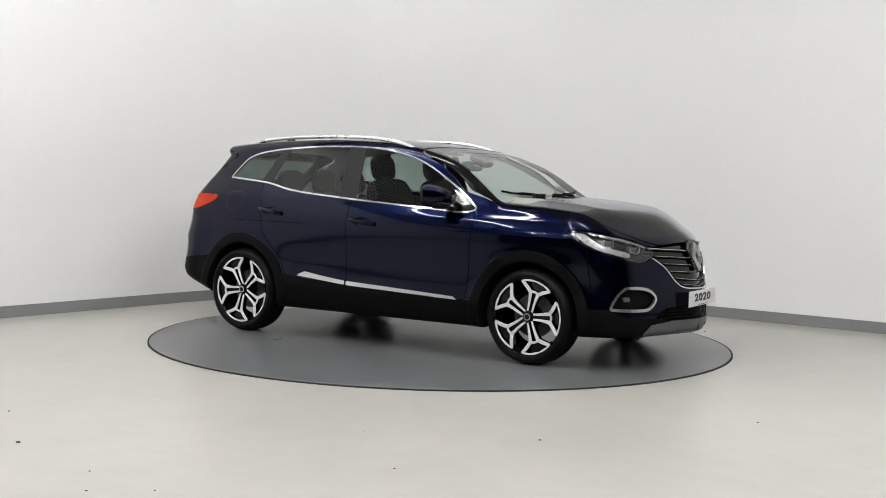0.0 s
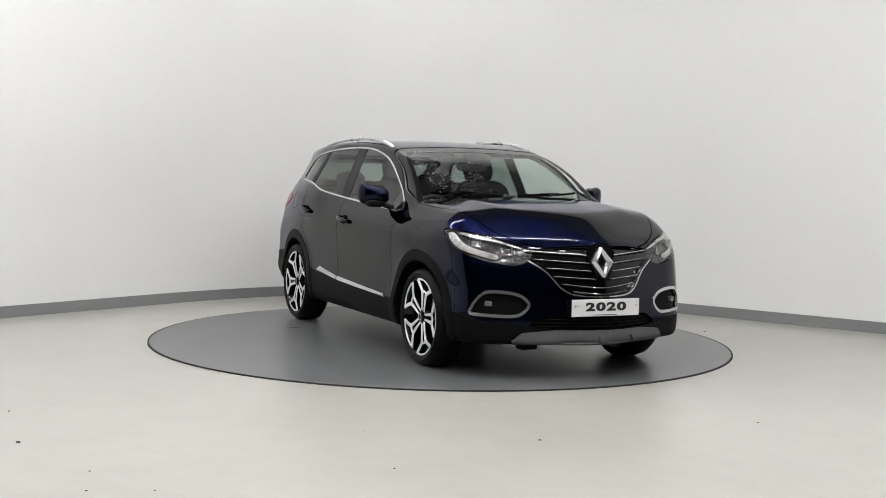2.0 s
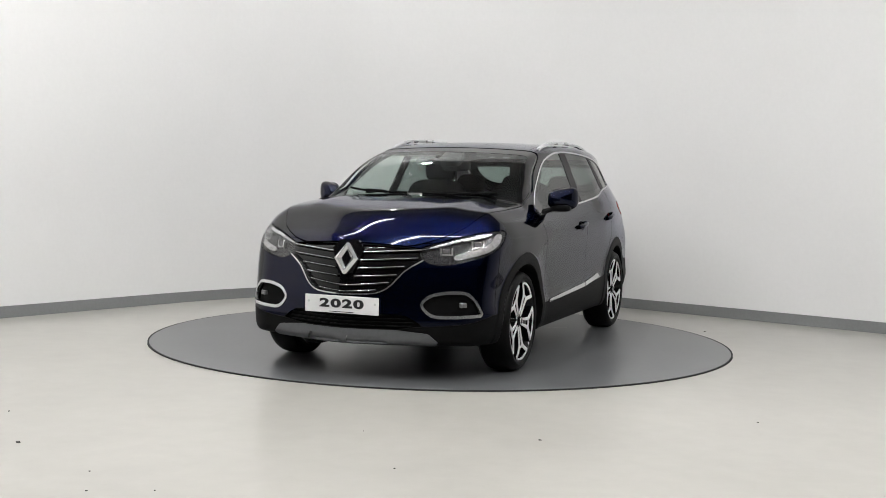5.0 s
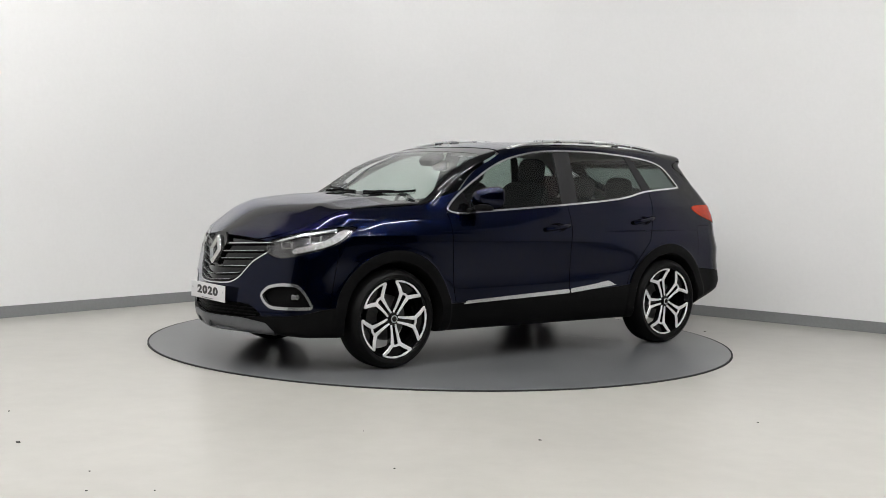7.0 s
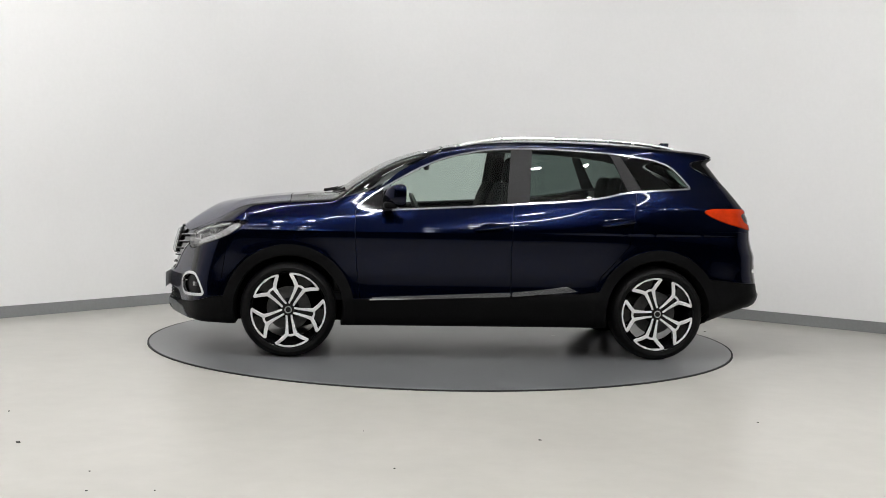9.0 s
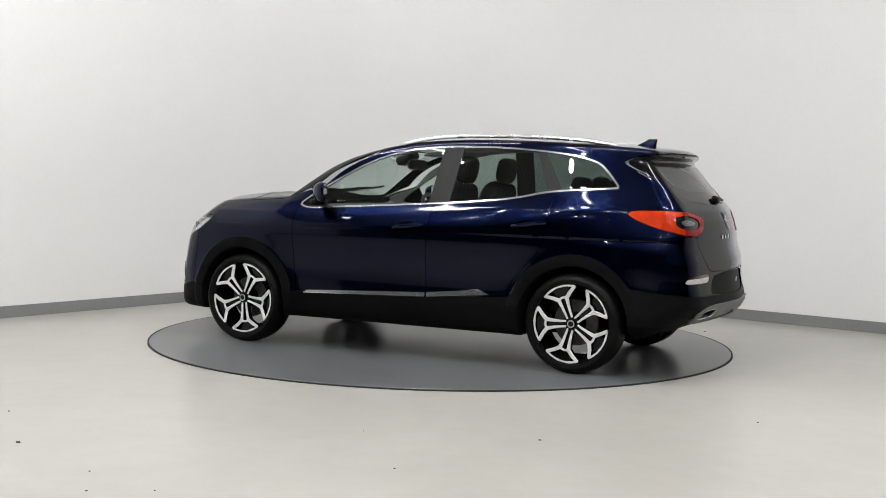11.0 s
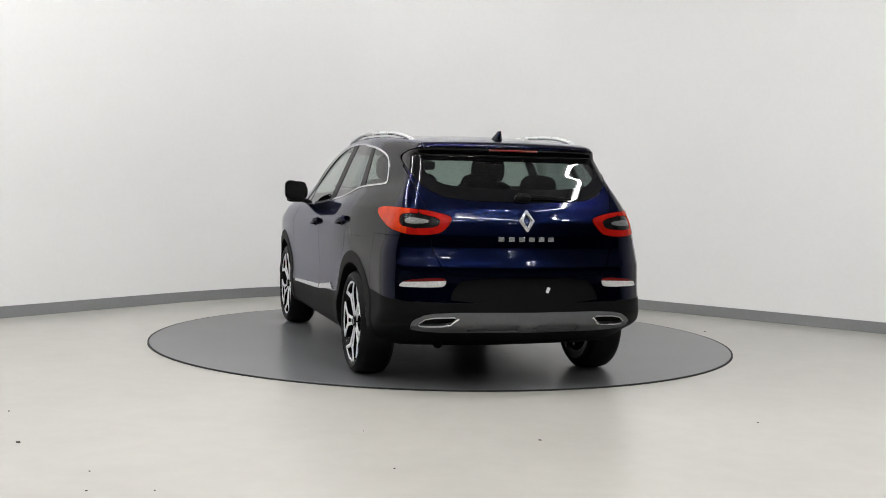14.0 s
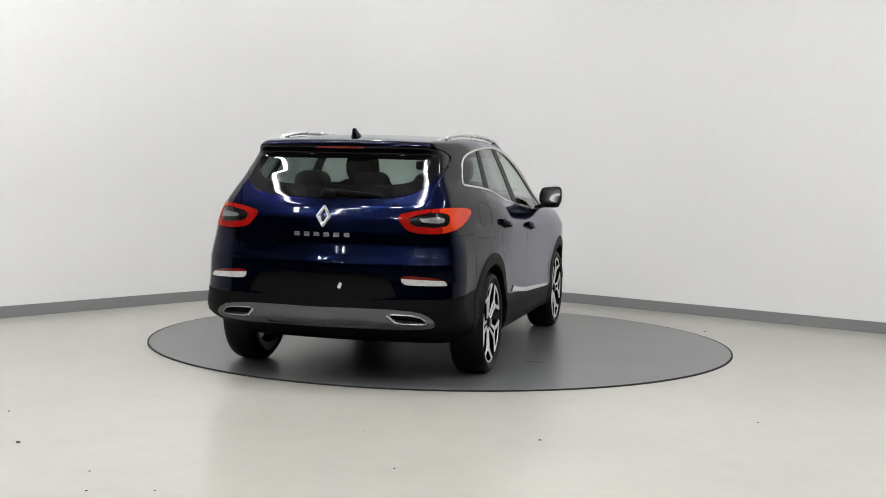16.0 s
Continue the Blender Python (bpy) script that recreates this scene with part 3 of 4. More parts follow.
def build_body(car):
    s = Skin()
    V = lambda: s.V
    well_fn = lambda x, y, z: (lambda f, w: f - w)(*solid(x, y, z)) + 0.0005
    s.take("wheel_well", well_fn)
    s.take("underbody", lambda x, y, z: (lambda f: np.maximum(np.maximum(f[0], f[2]), f[3]) - f[4] + 0.02)(fields(x, y, z)))
    # side windows
    s.take("chrome", dlo)
    s.take("dlo", inset(dlo, 0.012), source="chrome")
    bp = [(-1.53, 1.0), (-1.59, 1.6), (-1.742, 1.6), (-1.69, 1.0)]
    s.take("pillar_b", in_xz(bp), source="dlo")
    cp = [(-2.39, 1.1), (-2.425, 1.205), (-2.304, 1.479), (-2.26, 1.6), (-2.33, 1.6), (-2.372, 1.48), (-2.53, 1.216), (-2.58, 1.1)]
    s.take("pillar_c", in_xz(cp), source="dlo")
    s.take("sail", lambda x, y, z: -0.69 - x + (z - 1.05) * 0.25, source="dlo")
    s.take("glass_f", lambda x, y, z: -1.65 - x, source="dlo")
    s.take("glass_r", lambda x, y, z: -2.38 - x + (z - 1.33) * -0.6, source="dlo")
    # windscreen and its black edge
    scr = in_yz(SCREEN_OUT, -1.35, 0.0)
    s.take("frit", scr, 0.002)
    s.take("screen", inset(scr, 0.036), source="frit")
    s.take("cowl", lambda x, y, z: np.maximum(np.maximum(scr(x, y, z) - 0.035, z - 1.15), np.maximum(x + 0.10, y - 0.66)), 0.0)
    rg = in_yz(REAR_GLASS, None, -2.9)
    s.take("rear_frit", rg, 0.002)
    s.take("rear_window", inset(rg, 0.08), source="rear_frit")
    # lamps and grilles
    s.take("headlamp", in_front(HEADLAMP), 0.002)
    s.take("taillamp", in_rear(TAILLAMP), 0.002)
    s.pieces["bowl"] = s.pieces["headlamp"]
    s.take("drl", in_front(DRL), source="bowl")
    s.take("drl_top", in_front(DRL_TOP), source="bowl")
    s.take("tail_clear", in_rear(rounded([(0.89, 1.038), (0.83, 1.048), (0.70, 1.032), (0.71, 1.013), (0.826, 1.008), (0.88, 1.014)], 1)), source="taillamp")
    dark = in_rear(rounded([(0.955, 1.064), (0.82, 1.076), (0.625, 1.044), (0.632, 0.990), (0.786, 0.980), (0.93, 0.996)], 1))
    s.take("tail_dark", lambda x, y, z: np.minimum(dark(x, y, z), np.abs(rear_s(x, y) - 0.795) - 0.004), source="taillamp")
    s.take("tail_side", lambda x, y, z: 0.86 - rear_s(x, y), source="taillamp")
    fog = in_front(FOG)
    s.take("fog_ring", fog)
    s.take("fog", inset(fog, 0.02), source="fog_ring")
    gr = in_yz(GRILLE, 0.4, None)
    s.take("grille", gr)
    s.take("grille_rim", lambda x, y, z: np.maximum(gr(x, y, z) - 0.008, np.maximum(z - 0.82, 0.4 - x)))
    s.take("low_grille", in_yz(rounded([(-0.3, 0.43), (0.3, 0.43), (0.40, 0.42), (0.52, 0.335), (-0.3, 0.335)], 1), 0.5, None))
    s.take("front_dent", in_yz([(0.04, 0.29), (0.24, 0.29), (0.28, 0.245), (0.02, 0.245)], 0.4, None))
    s.take("skid", in_yz(rounded([(-0.3, 0.333), (0.5, 0.33), (0.60, 0.235), (0.4, 0.215), (-0.3, 0.215)], 1), 0.4, None))
    s.take("back_recess", in_yz(rounded([(-0.3, 0.695), (0.40, 0.692), (0.47, 0.61), (0.48, 0.545), (-0.3, 0.535)], 1), None, -3.0))
    s.take("back_strip", in_rear(BACK_STRIP))
    s.take("back_strip_red", lambda x, y, z: 0.664 + (0.85 - rear_s(x, y)) * 0.03 - z, source="back_strip")
    s.take("exhaust", in_yz(EXHAUST, None, -3.0))
    s.take("back_dent", in_yz(rounded([(0.045, 0.392), (0.075, 0.436), (0.30, 0.433), (0.335, 0.417), (0.365, 0.378), (0.34, 0.372), (0.06, 0.374)], 1), None, -3.0))
    s.take("back_skid", in_yz(rounded([(-0.3, 0.487), (0.40, 0.489), (0.62, 0.478), (0.70, 0.436), (0.705, 0.395), (0.67, 0.378), (0.52, 0.362), (0.35, 0.362), (-0.3, 0.362)], 1), None, -3.0))
    s.take("trim_f", in_xz([(-0.56, 0.412), (-1.565, 0.447), (-1.565, 0.478), (-0.59, 0.434)]))
    s.take("trim_r", in_xz([(-1.579, 0.448), (-2.06, 0.490), (-1.97, 0.527), (-1.80, 0.502), (-1.579, 0.479)]))
    s.take("cladding", lambda x, y, z: np.minimum(np.maximum(wheel_r(x, z) - CLAD_R, 0.5 - y), z - clad_line(x)), 0.0015)
    s.take("hood", lambda x, y, z: np.maximum(np.maximum(inside(np.stack([x, y], 1), HOOD), -0.5 - x), 0.8 - z), 0.0025)
    s.take("door_f", in_xz(DOOR_F), 0.0025)
    s.take("door_r", in_xz(DOOR_R), 0.0025)
    ell = lambda cx, cz: [(cx + 0.085 * math.cos(a), cz + 0.034 * math.sin(a)) for a in np.linspace(0, 6.2832, 25)[:-1]]
    s.take("cup_f", in_xz(ell(-1.425, 0.935)), source="door_f")
    s.take("cup_r", in_xz(ell(-2.335, 0.982)), source="door_r")
    s.take("tailgate", in_yz(TAILGATE, None, -3.0), 0.0025)
    s.take("roof", lambda x, y, z: np.maximum(np.maximum(y - 0.56, 1.40 - z), -3.2 - x), 0.0015)
    s.take("bumper_f", lambda x, y, z: np.maximum(0.42 + (0.87 - z) * 0.15 - x, z - 0.87), 0.002)
    s.take("bumper_r", lambda x, y, z: np.maximum(x + 3.03, z - 0.935), 0.001)
    p = s.pieces
    body = panel("body", s.V, s.T, PAINT, car, label="dark blue metallic body shell")
    panel("roof", s.V, p["roof"], PAINT, car)
    panel("bonnet", s.V, p["hood"], PAINT, car)
    panel("tailgate", s.V, p["tailgate"], PAINT, car)
    panel("front_bumper", s.V, p["bumper_f"], PAINT, car)
    panel("rear_bumper", s.V, p["bumper_r"], PAINT, car)
    doors = panel("front_door", s.V, p["door_f"], PAINT, car, "each") + panel("rear_door", s.V, p["door_r"], PAINT, car, "each")
    panel("underbody", s.V, p["underbody"], LINER, car, depth=0)
    mid = s.V[p["wheel_well"]][:, :, 0].mean(1) > -1.3
    panel("wheel_well", s.V, p["wheel_well"][mid], LINER, car, "each", depth=0)
    panel("wheel_well", s.V, p["wheel_well"][~mid], LINER, car, "each", depth=0)
    panel("cladding", s.V, p["cladding"], BLACK, car, label="matt black plastic lower cladding")
    panel("window_trim", s.V, p["chrome"], CHROME, car, "each", depth=0.008, sink=-0.003, label="chrome window surround")
    panel("door_pillar", s.V, p["pillar_b"], PILLAR, car, "each", depth=0.01, sink=0.002, label="satin dark grey pillar cover")
    panel("rear_pillar", s.V, p["pillar_c"], PILLAR, car, "each", depth=0.01, sink=0.002, label="satin dark grey pillar cover")
    panel("mirror_sail", s.V, p["sail"], GLOSS, car, "each", depth=0.01, sink=0.003, label="black triangle by the mirror")
    panel("front_window", s.V, p["glass_f"], GLASS, car, "each", depth=0, sink=0.005)
    panel("rear_door_window", s.V, p["glass_r"], PRIVACY, car, "each", depth=0, sink=0.005)
    panel("quarter_window", s.V, p["dlo"], PRIVACY, car, "each", depth=0, sink=0.005)
    panel("windscreen", s.V, p["screen"], SCREEN, car, depth=0, sink=0.003)
    panel("windscreen_edge", s.V, p["frit"], FRIT, car, depth=0.004, sink=0.002)
    panel("cowl", s.V, p["cowl"], BLACK, car, depth=0.01, sink=0.004)
    panel("rear_window", s.V, p["rear_window"], PRIVACY, car, depth=0, sink=0.003)
    panel("rear_window_edge", s.V, p["rear_frit"], FRIT, car, depth=0.004, sink=0.002)
    for name, key, m, d in (("front_skid_plate", "skid", SKID, -0.006), ("rear_skid_plate", "back_skid", SKID, -0.012), ("plate_recess", "back_recess", BLACK, 0.012),
                            ("lower_grille", "low_grille", BLACK, 0.03), ("grille_backing", "grille", GLOSS, 0.028), ("grille_rim", "grille_rim", CHROME, -0.004)):
        panel(name, s.V, p[key], m, car, depth=0.03, sink=d)
    lamps = panel("headlamp", s.V, p["headlamp"], LENS, car, "each", depth=0, sink=0.001, label="clear headlamp with bright reflectors")
    for lamp in lamps:
        lamp.name = "headlamp"
    panel("headlamp_bowl", s.V, p["bowl"], BOWL, car, "each", depth=0.0, sink=0.03)
    tails = panel("tail_lamp", s.V, p["taillamp"], RED, car, "each", depth=0.02, sink=-0.004, label="red and orange tail lamp")
    panel("fog_surround", s.V, p["fog_ring"], CHROME, car, "each", depth=0.02, sink=-0.004, label="chrome fog lamp surround")
    panel("fog_pocket", s.V, p["fog"], BLACK, car, "each", depth=0.03, sink=0.03)
    for lamp, side in zip(tails, (1, -1)):
        hand = "left" if side > 0 else "right"
        panel("lens_dark", s.V, p["tail_dark"], GLOSS, lamp, hand, depth=0.01, sink=0.002)
        panel("lens_clear", s.V, p["tail_clear"], GREY_LENS, lamp, hand, depth=0.01, sink=-0.001, label="clear reversing lens")
        panel("lens_side", s.V, p["tail_side"], ORANGE, lamp, hand, depth=0.02, sink=-0.004, label="bright orange-red side lens")
    for lamp, side in zip(lamps, (1, -1)):
        hand = "left" if side > 0 else "right"
        panel("light_guide", s.V, p["drl"], GUIDE, lamp, hand, depth=0.012, sink=0.014, label="white light guide")
        panel("upper_strip", s.V, p["drl_top"], SATIN, lamp, hand, depth=0.01, sink=0.012, label="bright upper strip")
        for sv, zv in ((1.046, 0.880), (0.78, 0.832)):
            q = front_point(sv, zv, 0.020) * np.array([1, side, 1])
            turn = Matrix.Rotation(side * 0.6, 4, "Z")
            part("projector", box(0.03, 0.050, 0.032, q, 0.006, m=turn), GREY_LENS, lamp, "square clear projector")
            frame_bits = ((0.0, -0.021, 0.078, 0.009), (-0.036, 0.0, 0.009, 0.044), (0.036, 0.0, 0.009, 0.044))
            for dy, dz, wy, wz in frame_bits:
                off = turn @ Vector((0.006, dy, dz))
                part("projector_frame", box(0.02, wy, wz, q + np.array(off), 0.002, m=turn), CHROME, lamp)
    for side in (1, -1):
        q = front_point(0.90, 0.493, 0.02) * np.array([1, side, 1])
        part("fog_lamp", box(0.03, 0.05, 0.034, q, 0.008, m=Matrix.Rotation(side * 0.5, 4, "Z")), GREY_LENS, car, "small clear fog lamp")
    panel("lower_red_lens", s.V, p["back_strip_red"], DARK_RED, car, "each", depth=0.01, sink=-0.003)
    panel("door_trim", s.V, p["trim_f"], CHROME, doors[0].parent, "each", depth=0.02, sink=-0.007, label="chrome strip low on the door")
    panel("door_trim", s.V, p["trim_r"], CHROME, doors[0].parent, "each", depth=0.02, sink=-0.007, label="chrome strip low on the door")
    for door, key, side in zip(doors, ("cup_f", "cup_f", "cup_r", "cup_r"), (1, -1, 1, -1)):
        panel("handle_cup", s.V, p[key], PAINT, door, "left" if side > 0 else "right", depth=0, sink=0.02)
        cx, cz, slope = (-1.425, 0.938, 0.12) if key == "cup_f" else (-2.335, 0.985, 0.15)
        xs = np.linspace(-0.115, 0.115, 13)
        line = [(cx + d, side * (side_y(cx + d, cz - d * slope) + 0.033 * (1 - (d / 0.13) ** 4) - 0.006), cz - d * slope) for d in xs]
        part("door_handle", tube(line, 0.017, 10, 1.0), PAINT, door, smooth=True)
    for side in (1, -1):
        edge = EXHAUST
        part("exhaust_rim", tube([(rear_x(y, z) - 0.010, side * y, z) for y, z in edge], 0.0045, 8, closed=True), SATIN, car, "satin metal exhaust trim", smooth=True)
        fin = [(rear_x(y, z) - 0.004, side * y, z) for y, z in ((0.428, 0.454), (0.452, 0.432), (0.478, 0.405))]
        part("exhaust_fin", tube(fin, 0.013, 8, 0.8), CHROME, car, "chrome inner edge of the exhaust trim", smooth=True)
    edge = rounded(FUEL, 2)
    part("fuel_flap_joint", tube([(x, -side_y(x, z) + 0.0008, z) for x, z in edge], 0.0022, 6, closed=True), GAP, car)
    panel("exhaust_mouth", s.V, p["exhaust"], LINER, car, "each", depth=0, sink=0.02)
    panel("rear_skid_inset", s.V, p["back_dent"], SKID, car, "each", depth=0.0, sink=-0.002)
    panel("front_skid_inset", s.V, p["front_dent"], SKID, car, "each", depth=0.0, sink=0.006)
    lower = lambda T: T[s.V[T][:, :, 2].min(1) > 0.45]
    for key, name in (("door_f", "door_card"), ("door_r", "door_card"), ("cladding", "sill_lining")):
        panel(name, s.V, lower(p[key]) if key != "cladding" else p[key][s.V[p[key]][:, :, 0].max(1) < -0.6], TRIM, car, "each", depth=0, sink=0.05)
    panel("tailgate_lining", s.V, p["tailgate"], TRIM, car, depth=0, sink=0.04)
    panel("reversing_lamp", s.V, p["back_strip"], WHITE_LENS, car, "each", depth=0.01, sink=-0.003, label="clear lower rear lamp")
    # the cabin's inner skin
    up = lambda T: T[(s.V[T][:, :, 2].min(1) > 1.03) & (s.V[T][:, :, 0].max(1) < -0.35)]
    inner = np.vstack([up(s.T), up(p["roof"])])
    panel("headlining", s.V, inner, LINING, car, depth=0, sink=0.028, label="pale grey headlining")
    return s


def wheel(parent, x, side, turned):
    w = new("wheel")
    w.parent = parent
    w.matrix_basis = pose(x, 0.898 * side, HUB_Z, 0, 0, 0 if side > 0 else 180)
    tagged(w, "five-spoke machined alloy wheel with black tyre")
    T = [(0.268, -0.012), (0.275, -0.002), (0.296, 0.003), (0.317, -0.008), (0.331, -0.03), (0.337, -0.06), (0.338, -0.11), (0.337, -0.165), (0.331, -0.195), (0.30, -0.222), (0.275, -0.225), (0.268, -0.215)]
    part("tyre", spin(T, steps=72, closed=True), RUBBER, w, "black road tyre", smooth=True)
    R = [(0.270, -0.014), (0.266, -0.008), (0.259, -0.015), (0.25, -0.05), (0.222, -0.10), (0.222, -0.21), (0.270, -0.216)]
    part("rim", spin(R, steps=72), GLOSS, w, "gloss black wheel rim", smooth=True)
    part("brake_disc", spin([(0.07, -0.115), (0.155, -0.115), (0.155, -0.135), (0.07, -0.135)], steps=40, closed=True), IRON, w, smooth=True)
    part("hub", spin([(0.0001, -0.03), (0.05, -0.03), (0.062, -0.045), (0.075, -0.12), (0.0001, -0.12)], steps=32), GLOSS, w, smooth=True)
    # one spoke: two thin arms that open into a cup at the rim
    def ribbon(line, widths, deep):
        bm = bmesh.new()
        rows = []
        n = len(line)
        for i, (a, r, d) in enumerate(line):
            px, pz = r * math.sin(a), r * math.cos(a)
            q, o = line[min(i + 1, n - 1)], line[max(i - 1, 0)]
            t = Vector((q[1] * math.sin(q[0]) - o[1] * math.sin(o[0]), q[1] * math.cos(q[0]) - o[1] * math.cos(o[0]))).normalized()
            nrm = Vector((-t.y, t.x))
            h = widths[i] / 2
            rows.append([bm.verts.new((px + nrm.x * h * k, d + e, pz + nrm.y * h * k)) for k, e in ((-1, -deep), (-1, -0.003), (-0.8, 0), (0.8, 0), (1, -0.003), (1, -deep))])
        for a, b in zip(rows, rows[1:]):
            for k in range(5):
                bm.faces.new((a[k], a[k + 1], b[k + 1], b[k]))
        bm.faces.new(rows[0]), bm.faces.new(rows[-1][::-1])
        bmesh.ops.recalc_face_normals(bm, faces=bm.faces)
        return bm
    for k in range(5):
        a0 = 2 * math.pi * k / 5 + math.pi + radians(turned)
        joined, under = bmesh.new(), []
        for sgn in (-1, 1):
            line = [(a0 + sgn * 0.42, 0.043, -0.028), (a0 + sgn * 0.25, 0.075, -0.023), (a0 + sgn * 0.185, 0.125, -0.019), (a0 + sgn * 0.170, 0.176, -0.015), (a0 + sgn * 0.315, 0.212, -0.011), (a0 + sgn * 0.455, 0.256, -0.008)]
            b = ribbon(line, [0.014, 0.016, 0.020, 0.029, 0.026, 0.022], 0.006)
            under.append(ribbon([(a, r, d - 0.0065) for a, r, d in line], [0.013, 0.015, 0.019, 0.027, 0.024, 0.020], 0.04))
            me = bpy.data.meshes.new("t")
            b.to_mesh(me), joined.from_mesh(me), b.free(), bpy.data.meshes.remove(me)
        arc = ribbon([(a0 + t, 0.259 - 0.004 * (t / 0.4) ** 2, -0.0085) for t in np.linspace(-0.475, 0.475, 13)], [0.010, 0.013, 0.015, 0.012, 0.013, 0.017, 0.013, 0.012, 0.014, 0.017, 0.014, 0.012, 0.010], 0.006)
        me = bpy.data.meshes.new("t")
        arc.to_mesh(me), joined.from_mesh(me), arc.free(), bpy.data.meshes.remove(me)
        web = ribbon([(a0 - 0.16, 0.180, -0.0165), (a0, 0.184, -0.0165), (a0 + 0.16, 0.180, -0.0165)], [0.016] * 3, 0.006)
        web.to_mesh(me := bpy.data.meshes.new("t")), joined.from_mesh(me), web.free(), bpy.data.meshes.remove(me)
        part("spoke", joined, ALLOY, w, "machined silver spoke")
        back = ribbon([(a0, 0.05, -0.05), (a0, 0.14, -0.045), (a0, 0.26, -0.035)], [0.03, 0.05, 0.15], 0.03)
        for b in under:
            me = bpy.data.meshes.new("t")
            b.to_mesh(me), back.from_mesh(me), b.free(), bpy.data.meshes.remove(me)
        part("spoke_back", back, GLOSS, w, "gloss black spoke web")
    part("centre_cap", spin([(0.0001, -0.012), (0.024, -0.012), (0.029, -0.016), (0.031, -0.035)], steps=28), GLOSS, w, smooth=True)
    part("cap_ring", spin([(0.018, -0.011), (0.024, -0.0095), (0.026, -0.0125)], steps=28), SATIN, w)
    return w


def build_car():
    car = thing("car", "dark blue metallic crossover car with black cladding on the turntable", "car")
    build_body(car)
    for x, side, turned in ((0.0, 1, 7.5), (0.0, -1, 19.6), (-WHEELBASE, 1, -14.4), (-WHEELBASE, -1, -12.0)):
        wheel(car, x, side, turned)
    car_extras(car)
    return car


def ring_plate(outer, inner, depth):
    """A flat ring between two outlines in x and z, with a ridge between them."""
    bm = bmesh.new()
    n = len(outer)
    mid = [((a[0] + b[0]) / 2, (a[1] + b[1]) / 2) for a, b in zip(outer, inner)]
    rows = [[bm.verts.new((x, d, z)) for x, z in line] for line, d in ((outer, 0), (outer, depth * 0.5), (mid, depth), (inner, depth * 0.5), (inner, 0))]
    for a, b in zip(rows, rows[1:] + rows[:1]):
        for i in range(n):
            bm.faces.new((a[i], a[(i + 1) % n], b[(i + 1) % n], b[i]))
    bmesh.ops.recalc_face_normals(bm, faces=bm.faces)
    return bm


def puffy(sx, sy, sz, power=3.0, n=20, m=20):
    """A rounded cushion-like block."""
    bm = bmesh.new()
    f = lambda c: math.copysign(abs(c) ** (2 / power), c)
    rows = []
    for i in range(1, n):
        u = -math.pi / 2 + math.pi * i / n
        rows.append([bm.verts.new((sx / 2 * f(math.cos(u)) * f(math.cos(v)), sy / 2 * f(math.cos(u)) * f(math.sin(v)), sz / 2 * f(math.sin(u)))) for v in np.linspace(0, 2 * math.pi, m, endpoint=False)])
    lo, hi = bm.verts.new((0, 0, -sz / 2)), bm.verts.new((0, 0, sz / 2))
    for a, b in zip(rows, rows[1:]):
        for k in range(m):
            bm.faces.new((a[k], a[(k + 1) % m], b[(k + 1) % m], b[k]))
    for k in range(m):
        bm.faces.new((lo, rows[0][(k + 1) % m], rows[0][k])), bm.faces.new((hi, rows[-1][k], rows[-1][(k + 1) % m]))
    return bm


def moved(bm, m):
    bm.transform(m)
    return bm


